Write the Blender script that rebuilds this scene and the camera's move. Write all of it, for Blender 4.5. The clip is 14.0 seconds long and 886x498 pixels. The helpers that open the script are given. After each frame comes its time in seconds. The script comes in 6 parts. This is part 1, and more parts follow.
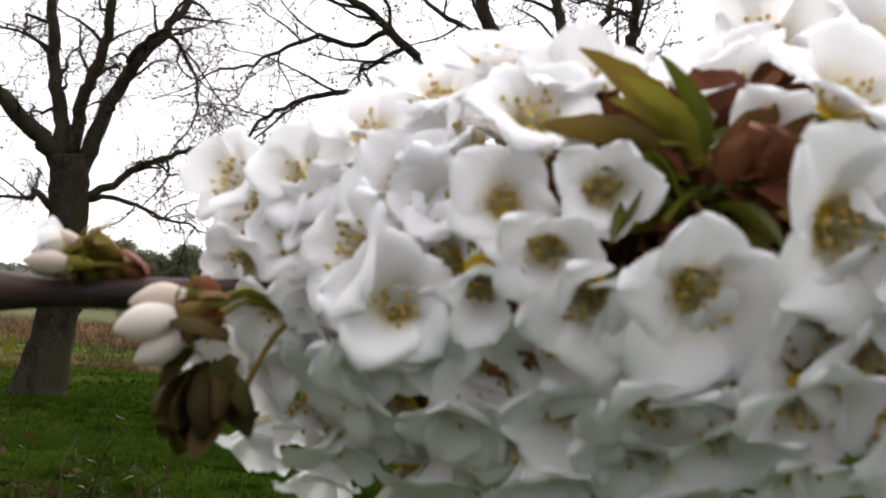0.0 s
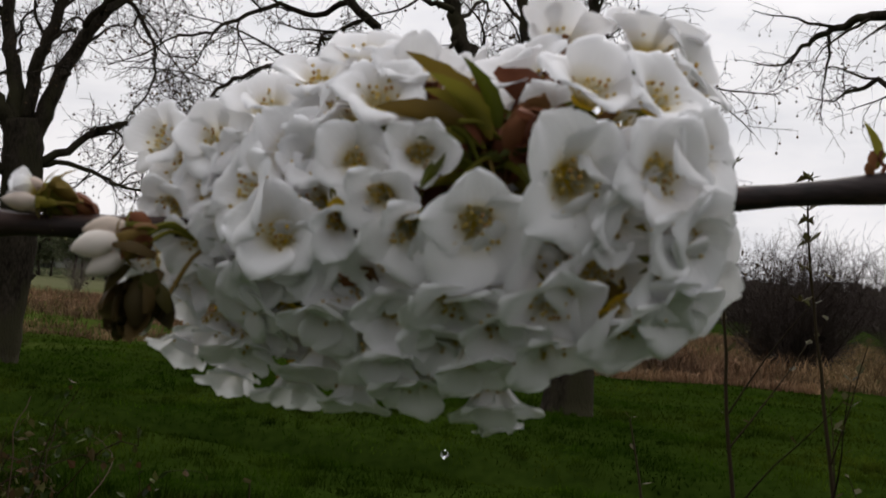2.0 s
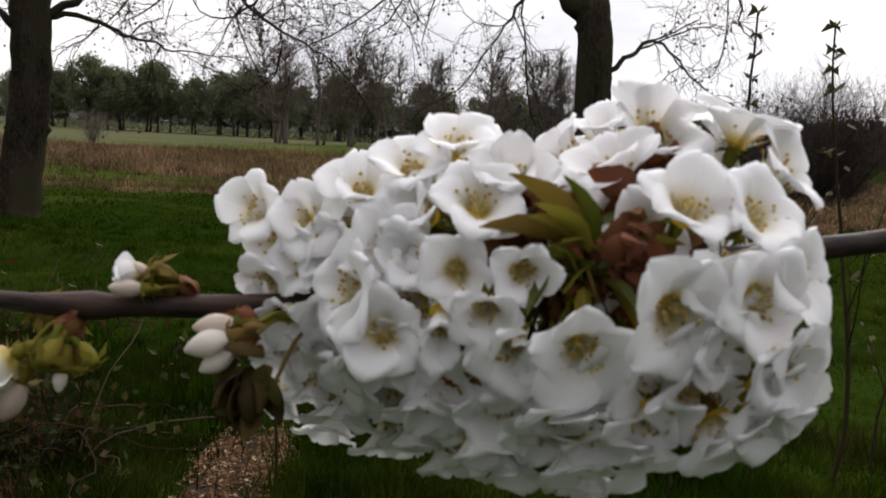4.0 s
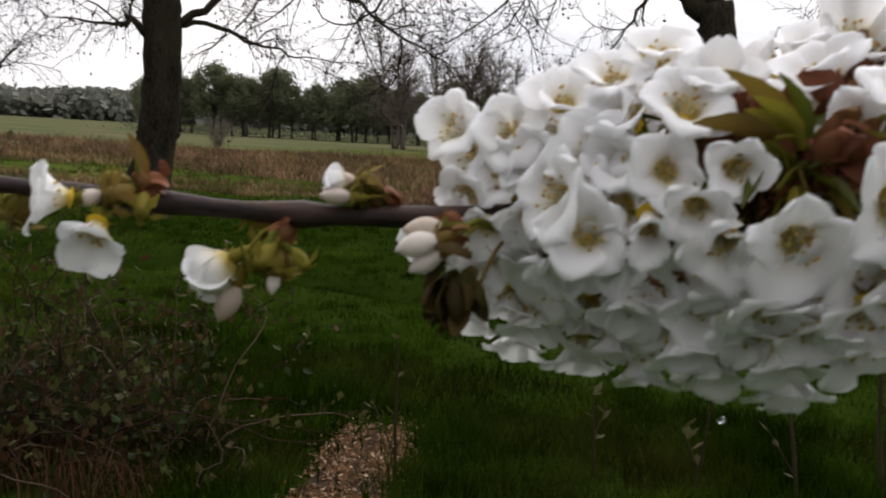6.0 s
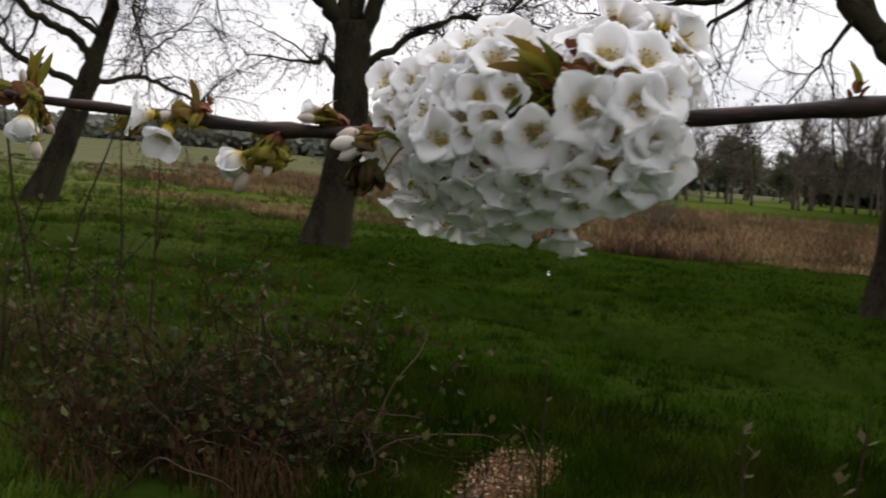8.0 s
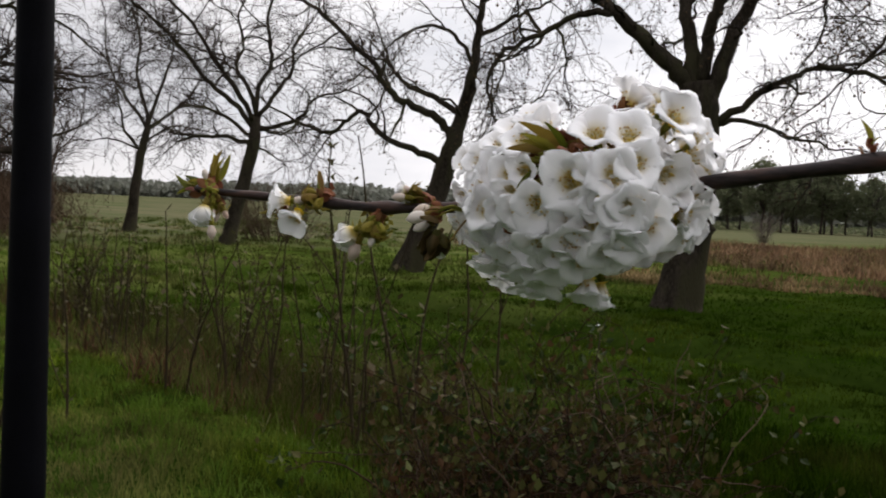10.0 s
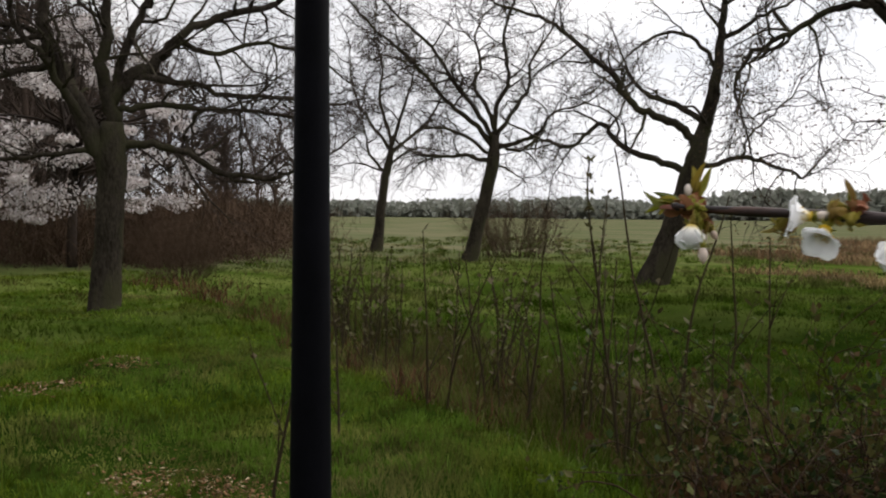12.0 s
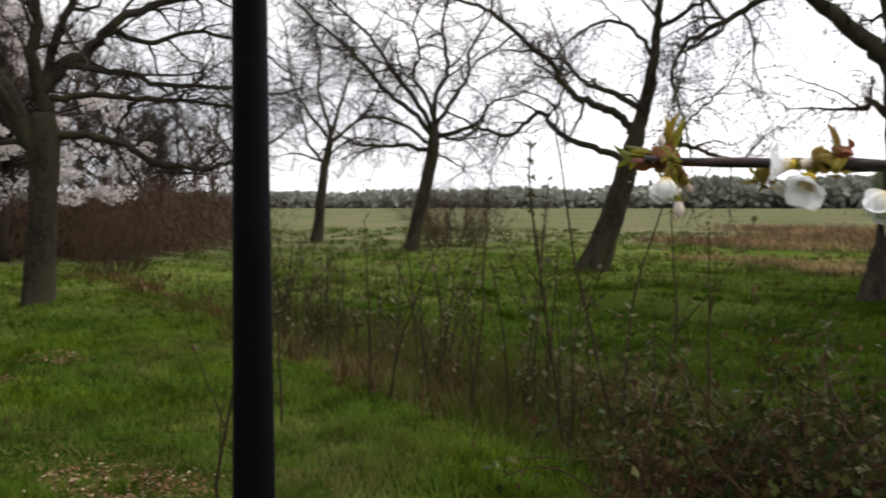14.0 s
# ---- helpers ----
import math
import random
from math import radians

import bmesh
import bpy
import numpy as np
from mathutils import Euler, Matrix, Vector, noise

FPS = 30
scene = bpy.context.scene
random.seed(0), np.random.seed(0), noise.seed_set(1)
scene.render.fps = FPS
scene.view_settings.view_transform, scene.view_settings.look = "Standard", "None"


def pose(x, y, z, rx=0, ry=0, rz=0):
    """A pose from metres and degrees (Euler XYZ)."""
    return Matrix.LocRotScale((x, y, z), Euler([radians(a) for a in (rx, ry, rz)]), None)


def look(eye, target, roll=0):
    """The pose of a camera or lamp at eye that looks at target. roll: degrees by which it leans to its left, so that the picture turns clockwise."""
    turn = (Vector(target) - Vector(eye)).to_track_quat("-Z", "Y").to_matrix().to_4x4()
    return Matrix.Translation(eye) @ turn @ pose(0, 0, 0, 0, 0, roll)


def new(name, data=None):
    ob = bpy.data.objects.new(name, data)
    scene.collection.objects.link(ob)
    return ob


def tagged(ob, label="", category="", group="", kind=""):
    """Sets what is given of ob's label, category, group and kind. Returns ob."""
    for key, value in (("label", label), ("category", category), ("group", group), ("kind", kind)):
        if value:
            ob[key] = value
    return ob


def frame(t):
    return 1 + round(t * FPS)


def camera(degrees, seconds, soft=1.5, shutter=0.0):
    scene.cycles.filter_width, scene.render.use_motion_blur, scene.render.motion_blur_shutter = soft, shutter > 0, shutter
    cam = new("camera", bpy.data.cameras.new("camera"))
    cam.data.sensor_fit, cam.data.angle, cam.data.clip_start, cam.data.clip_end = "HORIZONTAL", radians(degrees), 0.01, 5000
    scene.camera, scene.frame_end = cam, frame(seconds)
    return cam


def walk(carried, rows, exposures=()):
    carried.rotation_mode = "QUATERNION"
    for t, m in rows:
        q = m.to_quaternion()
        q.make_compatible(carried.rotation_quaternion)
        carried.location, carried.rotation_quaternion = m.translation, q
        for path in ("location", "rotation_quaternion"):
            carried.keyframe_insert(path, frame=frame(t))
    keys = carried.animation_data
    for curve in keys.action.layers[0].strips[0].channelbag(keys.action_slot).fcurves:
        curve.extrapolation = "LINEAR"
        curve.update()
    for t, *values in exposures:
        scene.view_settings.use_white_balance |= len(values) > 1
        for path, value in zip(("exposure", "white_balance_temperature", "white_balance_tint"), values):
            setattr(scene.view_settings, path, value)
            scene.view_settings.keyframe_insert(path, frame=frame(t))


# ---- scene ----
cam = camera(45.15, 14.0, soft=1.6, shutter=0.3)
# the lens is set to about a metre: the blossom is a little soft
cam.data.dof.use_dof, cam.data.dof.focus_distance, cam.data.dof.aperture_fstop = True, 0.9, 40.0

# seconds, eye, yaw to the left, pitch up, lean to the left
PATH = [
    (0, (0.0098, 0.1128, 1.4875), 0.96, 3.58, 3.28),
    (0.5, (0.0071, 0.0671, 1.4792), -1.12, 3.32, 3.49),
    (1, (0.0261, 0.0285, 1.4859), -1.37, 3.17, 3.56),
    (1.5, (0.0336, 0.0268, 1.4853), -1.30, 2.95, 3.59),
    (2, (0.0321, 0.0439, 1.4783), -1.36, 2.27, 4.15),
    (2.5, (0.0230, 0.0601, 1.4981), -1.09, 0.35, 3.43),
    (2.7, (0.0138, 0.0754, 1.5026), -1.15, -1.54, 3.11),
    (4.8, (0.0028, 0.0042, 1.5502), -0.58, -6.86, 3.61),
    (5, (0.0000, 0.0000, 1.5497), 0.00, -7.08, 3.58),
    (5.5, (0.0010, 0.0073, 1.5285), 2.33, -6.70, 3.69),
    (6, (-0.0127, 0.0263, 1.5121), 5.14, -6.14, 3.29),
    (6.5, (-0.0389, -0.0292, 1.4884), 8.27, -5.59, 3.61),
    (7, (-0.0718, -0.1121, 1.4803), 8.25, -5.19, 4.18),
    (7.2, (-0.0444, -0.1318, 1.4686), 8.34, -4.94, 4.74),
    (9.3, (0.2855, -0.1347, 1.5007), 30.19, -3.45, 3.01),
    (9.5, (0.2896, -0.1485, 1.4979), 31.35, -3.15, 2.95),
    (10, (0.2780, -0.1500, 1.4908), 34.24, -2.41, 2.49),
    (10.5, (0.2628, -0.1619, 1.4856), 37.29, -1.83, 1.60),
    (11, (0.2218, -0.2003, 1.4916), 40.43, -1.70, 1.58),
    (11.5, (0.1871, -0.2416, 1.4940), 43.77, -1.79, 0.73),
    (12, (0.1171, -0.1804, 1.4895), 46.93, -1.96, 0.44),
    (12.5, (0.0939, -0.1929, 1.4871), 48.85, -2.07, 0.23),
    (13, (0.0766, -0.1907, 1.4871), 49.52, -2.20, 0.06),
    (13.5, (0.0753, -0.1613, 1.4818), 48.94, -2.38, -0.00),
    (14, (0.0832, -0.1621, 1.4714), 43.73, -2.47, -0.09),
]


def heading(yaw, pitch):
    y, p = radians(yaw), radians(pitch)
    return Vector((-math.sin(y) * math.cos(p), math.cos(y) * math.cos(p), math.sin(p)))


walk(cam, [(t, look(e, Vector(e) + heading(y, p), r)) for t, e, y, p, r in PATH],
     exposures=[(0, 0.8, 6600, 14), (0.5, 0.32, 6600, 14), (1.0, 0.02, 6600, 14), (1.6, -0.1, 6600, 14), (2.1, -0.22, 6600, 13), (2.5, -0.08, 6600, 13), (5, 0.18, 6650, 14), (6, 0.22, 6650, 13), (7, 0.2, 6650, 13),
                (9.5, 0.2, 6600, 14), (11, 0.18, 6600, 13), (11.5, 0.2, 6600, 13), (12, 0.42, 6600, 12), (12.5, 0.64, 6600, 12), (13.3, 0.7, 6600, 12), (14, 0.75, 6600, 12)])




# ---------------------------------------------------------------- sky and sun
SUN_ELEVATION, SUN_YAW = radians(38), radians(-14)
world = bpy.data.worlds.new("overcast_sky")
scene.world = world
world.use_nodes = True
wn, wl = world.node_tree.nodes, world.node_tree.links
wn.clear()
w_out, w_bg = wn.new("ShaderNodeOutputWorld"), wn.new("ShaderNodeBackground")
w_sky = wn.new("ShaderNodeTexSky")
w_sky.sky_type, w_sky.sun_disc = "NISHITA", False
w_sky.sun_elevation, w_sky.sun_rotation = SUN_ELEVATION, -SUN_YAW
w_gain = wn.new("ShaderNodeMix")
w_gain.data_type, w_gain.blend_type = "RGBA", "MULTIPLY"
w_gain.inputs["Factor"].default_value = 1.0
w_gain.inputs["B"].default_value = (0.1, 0.1, 0.1, 1)
w_co, w_map = wn.new("ShaderNodeTexCoord"), wn.new("ShaderNodeMapping")
w_map.inputs["Scale"].default_value = (1.0, 1.0, 3.2)
w_noise = wn.new("ShaderNodeTexNoise")
w_noise.inputs["Scale"].default_value = 2.6
w_noise.inputs["Detail"].default_value = 6
w_noise.inputs["Roughness"].default_value = 0.55
w_ramp = wn.new("ShaderNodeValToRGB")
w_ramp.color_ramp.elements[0].position, w_ramp.color_ramp.elements[0].color = 0.33, (0.70, 0.73, 0.78, 1)
w_ramp.color_ramp.elements[1].position, w_ramp.color_ramp.elements[1].color = 0.64, (1.06, 1.06, 1.07, 1)
w_gap = wn.new("ShaderNodeMapRange")
w_gap.inputs["From Min"].default_value, w_gap.inputs["From Max"].default_value = 0.27, 0.34
w_gap.inputs["To Min"].default_value, w_gap.inputs["To Max"].default_value = 0.75, 1.0
w_mix = wn.new("ShaderNodeMix")
w_mix.data_type = "RGBA"
wl.new(w_co.outputs["Generated"], w_map.inputs["Vector"])
wl.new(w_map.outputs["Vector"], w_noise.inputs["Vector"])
wl.new(w_noise.outputs["Fac"], w_ramp.inputs["Fac"])
wl.new(w_noise.outputs["Fac"], w_gap.inputs["Value"])
wl.new(w_sky.outputs["Color"], w_gain.inputs["A"])
wl.new(w_gap.outputs["Result"], w_mix.inputs["Factor"])
wl.new(w_gain.outputs["Result"], w_mix.inputs["A"])
wl.new(w_ramp.outputs["Color"], w_mix.inputs["B"])
wl.new(w_mix.outputs["Result"], w_bg.inputs["Color"])
# the cloud is brightest round the hidden sun and darker away from it
w_dot, w_glow = wn.new("ShaderNodeVectorMath"), wn.new("ShaderNodeMapRange")
w_dot.operation = "DOT_PRODUCT"
w_dot.inputs[1].default_value = heading(math.degrees(SUN_YAW), math.degrees(SUN_ELEVATION))
w_glow.interpolation_type = "SMOOTHSTEP"
w_glow.inputs["From Min"].default_value, w_glow.inputs["From Max"].default_value = -0.35, 0.95
w_glow.inputs["To Min"].default_value, w_glow.inputs["To Max"].default_value = 0.40, 1.10
wl.new(w_co.outputs["Generated"], w_dot.inputs[0])
wl.new(w_dot.outputs["Value"], w_glow.inputs["Value"])
# an overcast sky is brighter overhead than near the horizon
w_sep, w_up, w_mul = wn.new("ShaderNodeSeparateXYZ"), wn.new("ShaderNodeMapRange"), wn.new("ShaderNodeMath")
w_up.interpolation_type = "SMOOTHSTEP"
w_up.inputs["From Min"].default_value, w_up.inputs["From Max"].default_value = 0.15, 0.95
w_up.inputs["To Min"].default_value, w_up.inputs["To Max"].default_value = 0.96, 1.9
w_mul.operation = "MULTIPLY"
wl.new(w_co.outputs["Generated"], w_sep.inputs["Vector"])
wl.new(w_sep.outputs["Z"], w_up.inputs["Value"])
wl.new(w_up.outputs["Result"], w_mul.inputs[0])
wl.new(w_glow.outputs["Result"], w_mul.inputs[1])
wl.new(w_mul.outputs[0], w_bg.inputs["Strength"])
wl.new(w_bg.outputs["Background"], w_out.inputs["Surface"])

sun = new("sun", bpy.data.lights.new("sun", "SUN"))
sun.data.energy, sun.data.angle, sun.data.color = 1.1, radians(25), (1.0, 0.96, 0.9)
sun.matrix_world = look(heading(math.degrees(SUN_YAW), math.degrees(SUN_ELEVATION)) * 50, (0, 0, 0))


# ---------------------------------------------------------------- materials
def nodes_of(name):
    m = bpy.data.materials.new(name)
    m.use_nodes = True
    n, l = m.node_tree.nodes, m.node_tree.links
    return m, n, l, n["Principled BSDF"], n["Material Output"]


def ramp_node(n, stops):
    r = n.new("ShaderNodeValToRGB")
    while len(r.color_ramp.elements) < len(stops):
        r.color_ramp.elements.new(0.5)
    for e, (p, c) in zip(r.color_ramp.elements, stops):
        e.position, e.color = p, (*c, 1)
    return r


def surface(name, dark, light, scale=8.0, rough=0.85, bump=0.4, bump_dist=0.01, fine=60.0, stretch=(1, 1, 1), blotch=None, blotch_scale=1.0, gloss=0.12):
    """Two scales of variation and a fine relief, in metres of the object."""
    m, n, l, b, out = nodes_of(name)
    co, mp = n.new("ShaderNodeTexCoord"), n.new("ShaderNodeMapping")
    mp.inputs["Scale"].default_value = stretch
    l.new(co.outputs["Object"], mp.inputs["Vector"])
    a, f = n.new("ShaderNodeTexNoise"), n.new("ShaderNodeTexNoise")
    a.inputs["Scale"].default_value, a.inputs["Detail"].default_value = scale, 5
    f.inputs["Scale"].default_value, f.inputs["Detail"].default_value = fine, 4
    for q in (a, f):
        l.new(mp.outputs["Vector"], q.inputs["Vector"])
    mix = n.new("ShaderNodeMath")
    mix.operation = "MULTIPLY_ADD"
    mix.inputs[1].default_value = 0.45
    l.new(f.outputs["Fac"], mix.inputs[0])
    half = n.new("ShaderNodeMath")
    half.operation = "MULTIPLY"
    half.inputs[1].default_value = 0.55
    l.new(a.outputs["Fac"], half.inputs[0])
    l.new(half.outputs[0], mix.inputs[2])
    r = ramp_node(n, [(0.36, dark), (0.64, light)])
    l.new(mix.outputs[0], r.inputs["Fac"])
    colour = r.outputs["Color"]
    if blotch:
        s = n.new("ShaderNodeTexNoise")
        s.inputs["Scale"].default_value, s.inputs["Detail"].default_value = blotch_scale, 3
        l.new(mp.outputs["Vector"], s.inputs["Vector"])
        k = ramp_node(n, [(0.48, (0, 0, 0)), (0.6, (1, 1, 1))])
        l.new(s.outputs["Fac"], k.inputs["Fac"])
        x = n.new("ShaderNodeMix")
        x.data_type = "RGBA"
        x.inputs["B"].default_value = (*blotch, 1)
        l.new(k.outputs["Color"], x.inputs["Factor"])
        l.new(colour, x.inputs["A"])
        colour = x.outputs["Result"]
    l.new(colour, b.inputs["Base Color"])
    b.inputs["Roughness"].default_value = rough
    b.inputs["Specular IOR Level"].default_value = gloss
    bp = n.new("ShaderNodeBump")
    bp.inputs["Strength"].default_value, bp.inputs["Distance"].default_value = bump, bump_dist
    l.new(mix.outputs[0], bp.inputs["Height"])
    l.new(bp.outputs["Normal"], b.inputs["Normal"])
    return m


def blades(name, colours, rough=0.6, through_light=0.35, per_object=False, patch=0.0, patch_colour=(0.1, 0.08, 0.03), gloss=0.06):
    """Leaves, blades and twigs: one colour of a range for each island, some light let through."""
    m, n, l, b, out = nodes_of(name)
    if per_object:
        g = n.new("ShaderNodeObjectInfo")
        rnd = g.outputs["Random"]
    else:
        g = n.new("ShaderNodeNewGeometry")
        rnd = g.outputs["Random Per Island"]
    step = 1.0 / max(1, len(colours) - 1)
    r = ramp_node(n, [(i * step, c) for i, c in enumerate(colours)])
    l.new(rnd, r.inputs["Fac"])
    colour = r.outputs["Color"]
    if patch:
        co, s = n.new("ShaderNodeTexCoord"), n.new("ShaderNodeTexNoise")
        s.inputs["Scale"].default_value, s.inputs["Detail"].default_value = patch, 4
        l.new(co.outputs["Object"], s.inputs["Vector"])
        k = ramp_node(n, [(0.44, (0, 0, 0)), (0.66, (0.75, 0.75, 0.75))])
        l.new(s.outputs["Fac"], k.inputs["Fac"])
        x = n.new("ShaderNodeMix")
        x.data_type = "RGBA"
        x.inputs["B"].default_value = (*patch_colour, 1)
        l.new(k.outputs["Color"], x.inputs["Factor"])
        l.new(colour, x.inputs["A"])
        colour = x.outputs["Result"]
        # lusher and thinner places a hand to a stride across
        s2, k2, x2 = n.new("ShaderNodeTexNoise"), n.new("ShaderNodeMapRange"), n.new("ShaderNodeMix")
        s2.inputs["Scale"].default_value, s2.inputs["Detail"].default_value = patch * 5, 3
        l.new(co.outputs["Object"], s2.inputs["Vector"])
        k2.inputs["From Min"].default_value, k2.inputs["From Max"].default_value = 0.32, 0.68
        k2.inputs["To Min"].default_value, k2.inputs["To Max"].default_value = 0.45, 1.55
        l.new(s2.outputs["Fac"], k2.inputs["Value"])
        s3, k3, both = n.new("ShaderNodeTexNoise"), n.new("ShaderNodeMapRange"), n.new("ShaderNodeMath")
        s3.inputs["Scale"].default_value, s3.inputs["Detail"].default_value = patch * 2.2, 2
        l.new(co.outputs["Object"], s3.inputs["Vector"])
        k3.inputs["From Min"].default_value, k3.inputs["From Max"].default_value = 0.35, 0.65
        k3.inputs["To Min"].default_value, k3.inputs["To Max"].default_value = 0.6, 1.4
        l.new(s3.outputs["Fac"], k3.inputs["Value"])
        both.operation = "MULTIPLY"
        l.new(k2.outputs["Result"], both.inputs[0])
        l.new(k3.outputs["Result"], both.inputs[1])
        x2.data_type, x2.blend_type = "RGBA", "MULTIPLY"
        x2.inputs["Factor"].default_value = 1.0
        l.new(colour, x2.inputs["A"])
        l.new(both.outputs[0], x2.inputs["B"])
        colour = x2.outputs["Result"]
    l.new(colour, b.inputs["Base Color"])
    b.inputs["Roughness"].default_value = rough
    b.inputs["Specular IOR Level"].default_value = gloss
    if through_light:
        t, ms = n.new("ShaderNodeBsdfTranslucent"), n.new("ShaderNodeMixShader")
        l.new(colour, t.inputs["Color"])
        ms.inputs["Fac"].default_value = through_light
        l.new(b.outputs["BSDF"], ms.inputs[1])
        l.new(t.outputs["BSDF"], ms.inputs[2])
        l.new(ms.outputs["Shader"], out.inputs["Surface"])
    return m


def petal_material():
    """White, faintly veined, greenish yellow where the petal joins the cup."""
    m, n, l, b, out = nodes_of("petal_white")
    co = n.new("ShaderNodeTexCoord")
    ln = n.new("ShaderNodeVectorMath")
    ln.operation = "LENGTH"
    l.new(co.outputs["Object"], ln.inputs[0])
    r = ramp_node(n, [(0.0, (0.46, 0.34, 0.03)), (0.24, (0.60, 0.46, 0.12)), (0.42, (0.84, 0.80, 0.70)), (0.62, (0.92, 0.91, 0.91)), (1.0, (0.94, 0.94, 0.96))])
    mr = n.new("ShaderNodeMapRange")
    mr.inputs["From Max"].default_value = 0.017
    l.new(ln.outputs["Value"], mr.inputs["Value"])
    l.new(mr.outputs["Result"], r.inputs["Fac"])
    mp, vn = n.new("ShaderNodeMapping"), n.new("ShaderNodeTexNoise")
    mp.inputs["Scale"].default_value = (120, 900, 120)
    vn.inputs["Scale"].default_value, vn.inputs["Detail"].default_value = 1.0, 3
    l.new(co.outputs["Object"], mp.inputs["Vector"])
    l.new(mp.outputs["Vector"], vn.inputs["Vector"])
    bp = n.new("ShaderNodeBump")
    bp.inputs["Strength"].default_value, bp.inputs["Distance"].default_value = 0.35, 0.0006
    l.new(vn.outputs["Fac"], bp.inputs["Height"])
    l.new(bp.outputs["Normal"], b.inputs["Normal"])
    l.new(r.outputs["Color"], b.inputs["Base Color"])
    b.inputs["Roughness"].default_value = 0.55
    t, ms = n.new("ShaderNodeBsdfTranslucent"), n.new("ShaderNodeMixShader")
    l.new(r.outputs["Color"], t.inputs["Color"])
    ms.inputs["Fac"].default_value = 0.24
    l.new(b.outputs["BSDF"], ms.inputs[1])
    l.new(t.outputs["BSDF"], ms.inputs[2])
    l.new(ms.outputs["Shader"], out.inputs["Surface"])
    return m


PETAL = petal_material()
BARK = surface("plane_bark", (0.013, 0.0105, 0.0075), (0.058, 0.048, 0.036), 3.0, 0.95, 1.0, 0.05, 30.0, (1, 1, 0.4), (0.040, 0.037, 0.021), 2.2, 0.02)
TWIG = blades("twig_bark", [(0.018, 0.014, 0.011), (0.046, 0.034, 0.027), (0.030, 0.024, 0.019)], 0.9, 0.0)
SEED = blades("seed_ball", [(0.05, 0.035, 0.02), (0.10, 0.065, 0.035)], 0.95, 0.0)
CHERRY_BARK = surface("cherry_bark", (0.008, 0.0055, 0.0055), (0.036, 0.023, 0.021), 90, 0.6, 0.6, 0.0012, 600, (0.25, 1, 1), (0.05, 0.025, 0.018), 160, 0.25)
SCALE = blades("bud_scale", [(0.10, 0.035, 0.02), (0.24, 0.09, 0.048), (0.17, 0.09, 0.035)], 0.5, 0.25, True)
DARK_SCALE = blades("dark_bud_scale", [(0.030, 0.024, 0.008), (0.065, 0.042, 0.014), (0.045, 0.05, 0.012)], 0.5, 0.2, True)
CALYX = blades("calyx_green", [(0.12, 0.13, 0.018), (0.25, 0.22, 0.035), (0.20, 0.13, 0.035)], 0.5, 0.3, True)
BUD = blades("bud_white", [(0.60, 0.46, 0.38), (0.80, 0.74, 0.68), (0.70, 0.58, 0.48)], 0.55, 0.25, True)
LEAF = blades("young_leaf", [(0.065, 0.080, 0.007), (0.15, 0.155, 0.015), (0.24, 0.195, 0.025), (0.15, 0.090, 0.020)], 0.4, 0.35, True, gloss=0.3)
FILAMENT = blades("filament_pale", [(0.78, 0.76, 0.62), (0.86, 0.85, 0.76)], 0.6, 0.3)
THROAT = blades("throat_yellow", [(0.80, 0.52, 0.03), (0.84, 0.62, 0.07)], 0.6, 0.3)
ANTHER = blades("stamen_yellow", [(0.62, 0.42, 0.08), (0.70, 0.52, 0.16), (0.45, 0.24, 0.07)], 0.7, 0.2)
GROUND = surface("meadow_soil", (0.007, 0.015, 0.0015), (0.021, 0.035, 0.005), 0.6, 0.95, 0.6, 0.05, 9.0, gloss=0.0)


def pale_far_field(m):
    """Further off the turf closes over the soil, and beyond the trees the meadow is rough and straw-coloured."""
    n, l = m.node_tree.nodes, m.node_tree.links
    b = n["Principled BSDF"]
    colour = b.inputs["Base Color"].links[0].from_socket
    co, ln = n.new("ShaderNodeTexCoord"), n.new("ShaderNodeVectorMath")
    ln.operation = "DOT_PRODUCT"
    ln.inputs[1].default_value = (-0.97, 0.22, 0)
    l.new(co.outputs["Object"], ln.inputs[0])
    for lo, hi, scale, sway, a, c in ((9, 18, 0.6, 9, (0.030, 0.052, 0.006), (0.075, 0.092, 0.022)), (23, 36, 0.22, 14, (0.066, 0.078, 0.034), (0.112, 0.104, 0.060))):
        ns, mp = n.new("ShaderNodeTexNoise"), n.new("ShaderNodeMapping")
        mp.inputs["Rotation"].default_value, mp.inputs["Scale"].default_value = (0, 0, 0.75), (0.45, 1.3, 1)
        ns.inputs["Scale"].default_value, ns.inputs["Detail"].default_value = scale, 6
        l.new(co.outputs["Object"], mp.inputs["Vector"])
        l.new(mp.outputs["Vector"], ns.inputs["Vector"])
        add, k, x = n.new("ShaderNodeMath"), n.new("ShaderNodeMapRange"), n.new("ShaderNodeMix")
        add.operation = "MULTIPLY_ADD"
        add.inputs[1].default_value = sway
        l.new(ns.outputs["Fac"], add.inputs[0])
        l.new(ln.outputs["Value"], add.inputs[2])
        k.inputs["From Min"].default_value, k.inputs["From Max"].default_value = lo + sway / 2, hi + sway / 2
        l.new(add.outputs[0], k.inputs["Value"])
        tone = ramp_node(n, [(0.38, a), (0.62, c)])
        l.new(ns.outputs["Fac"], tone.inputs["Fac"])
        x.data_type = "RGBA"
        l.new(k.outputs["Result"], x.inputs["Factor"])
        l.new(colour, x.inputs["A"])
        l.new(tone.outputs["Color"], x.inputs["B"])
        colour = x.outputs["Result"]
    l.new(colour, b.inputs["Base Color"])


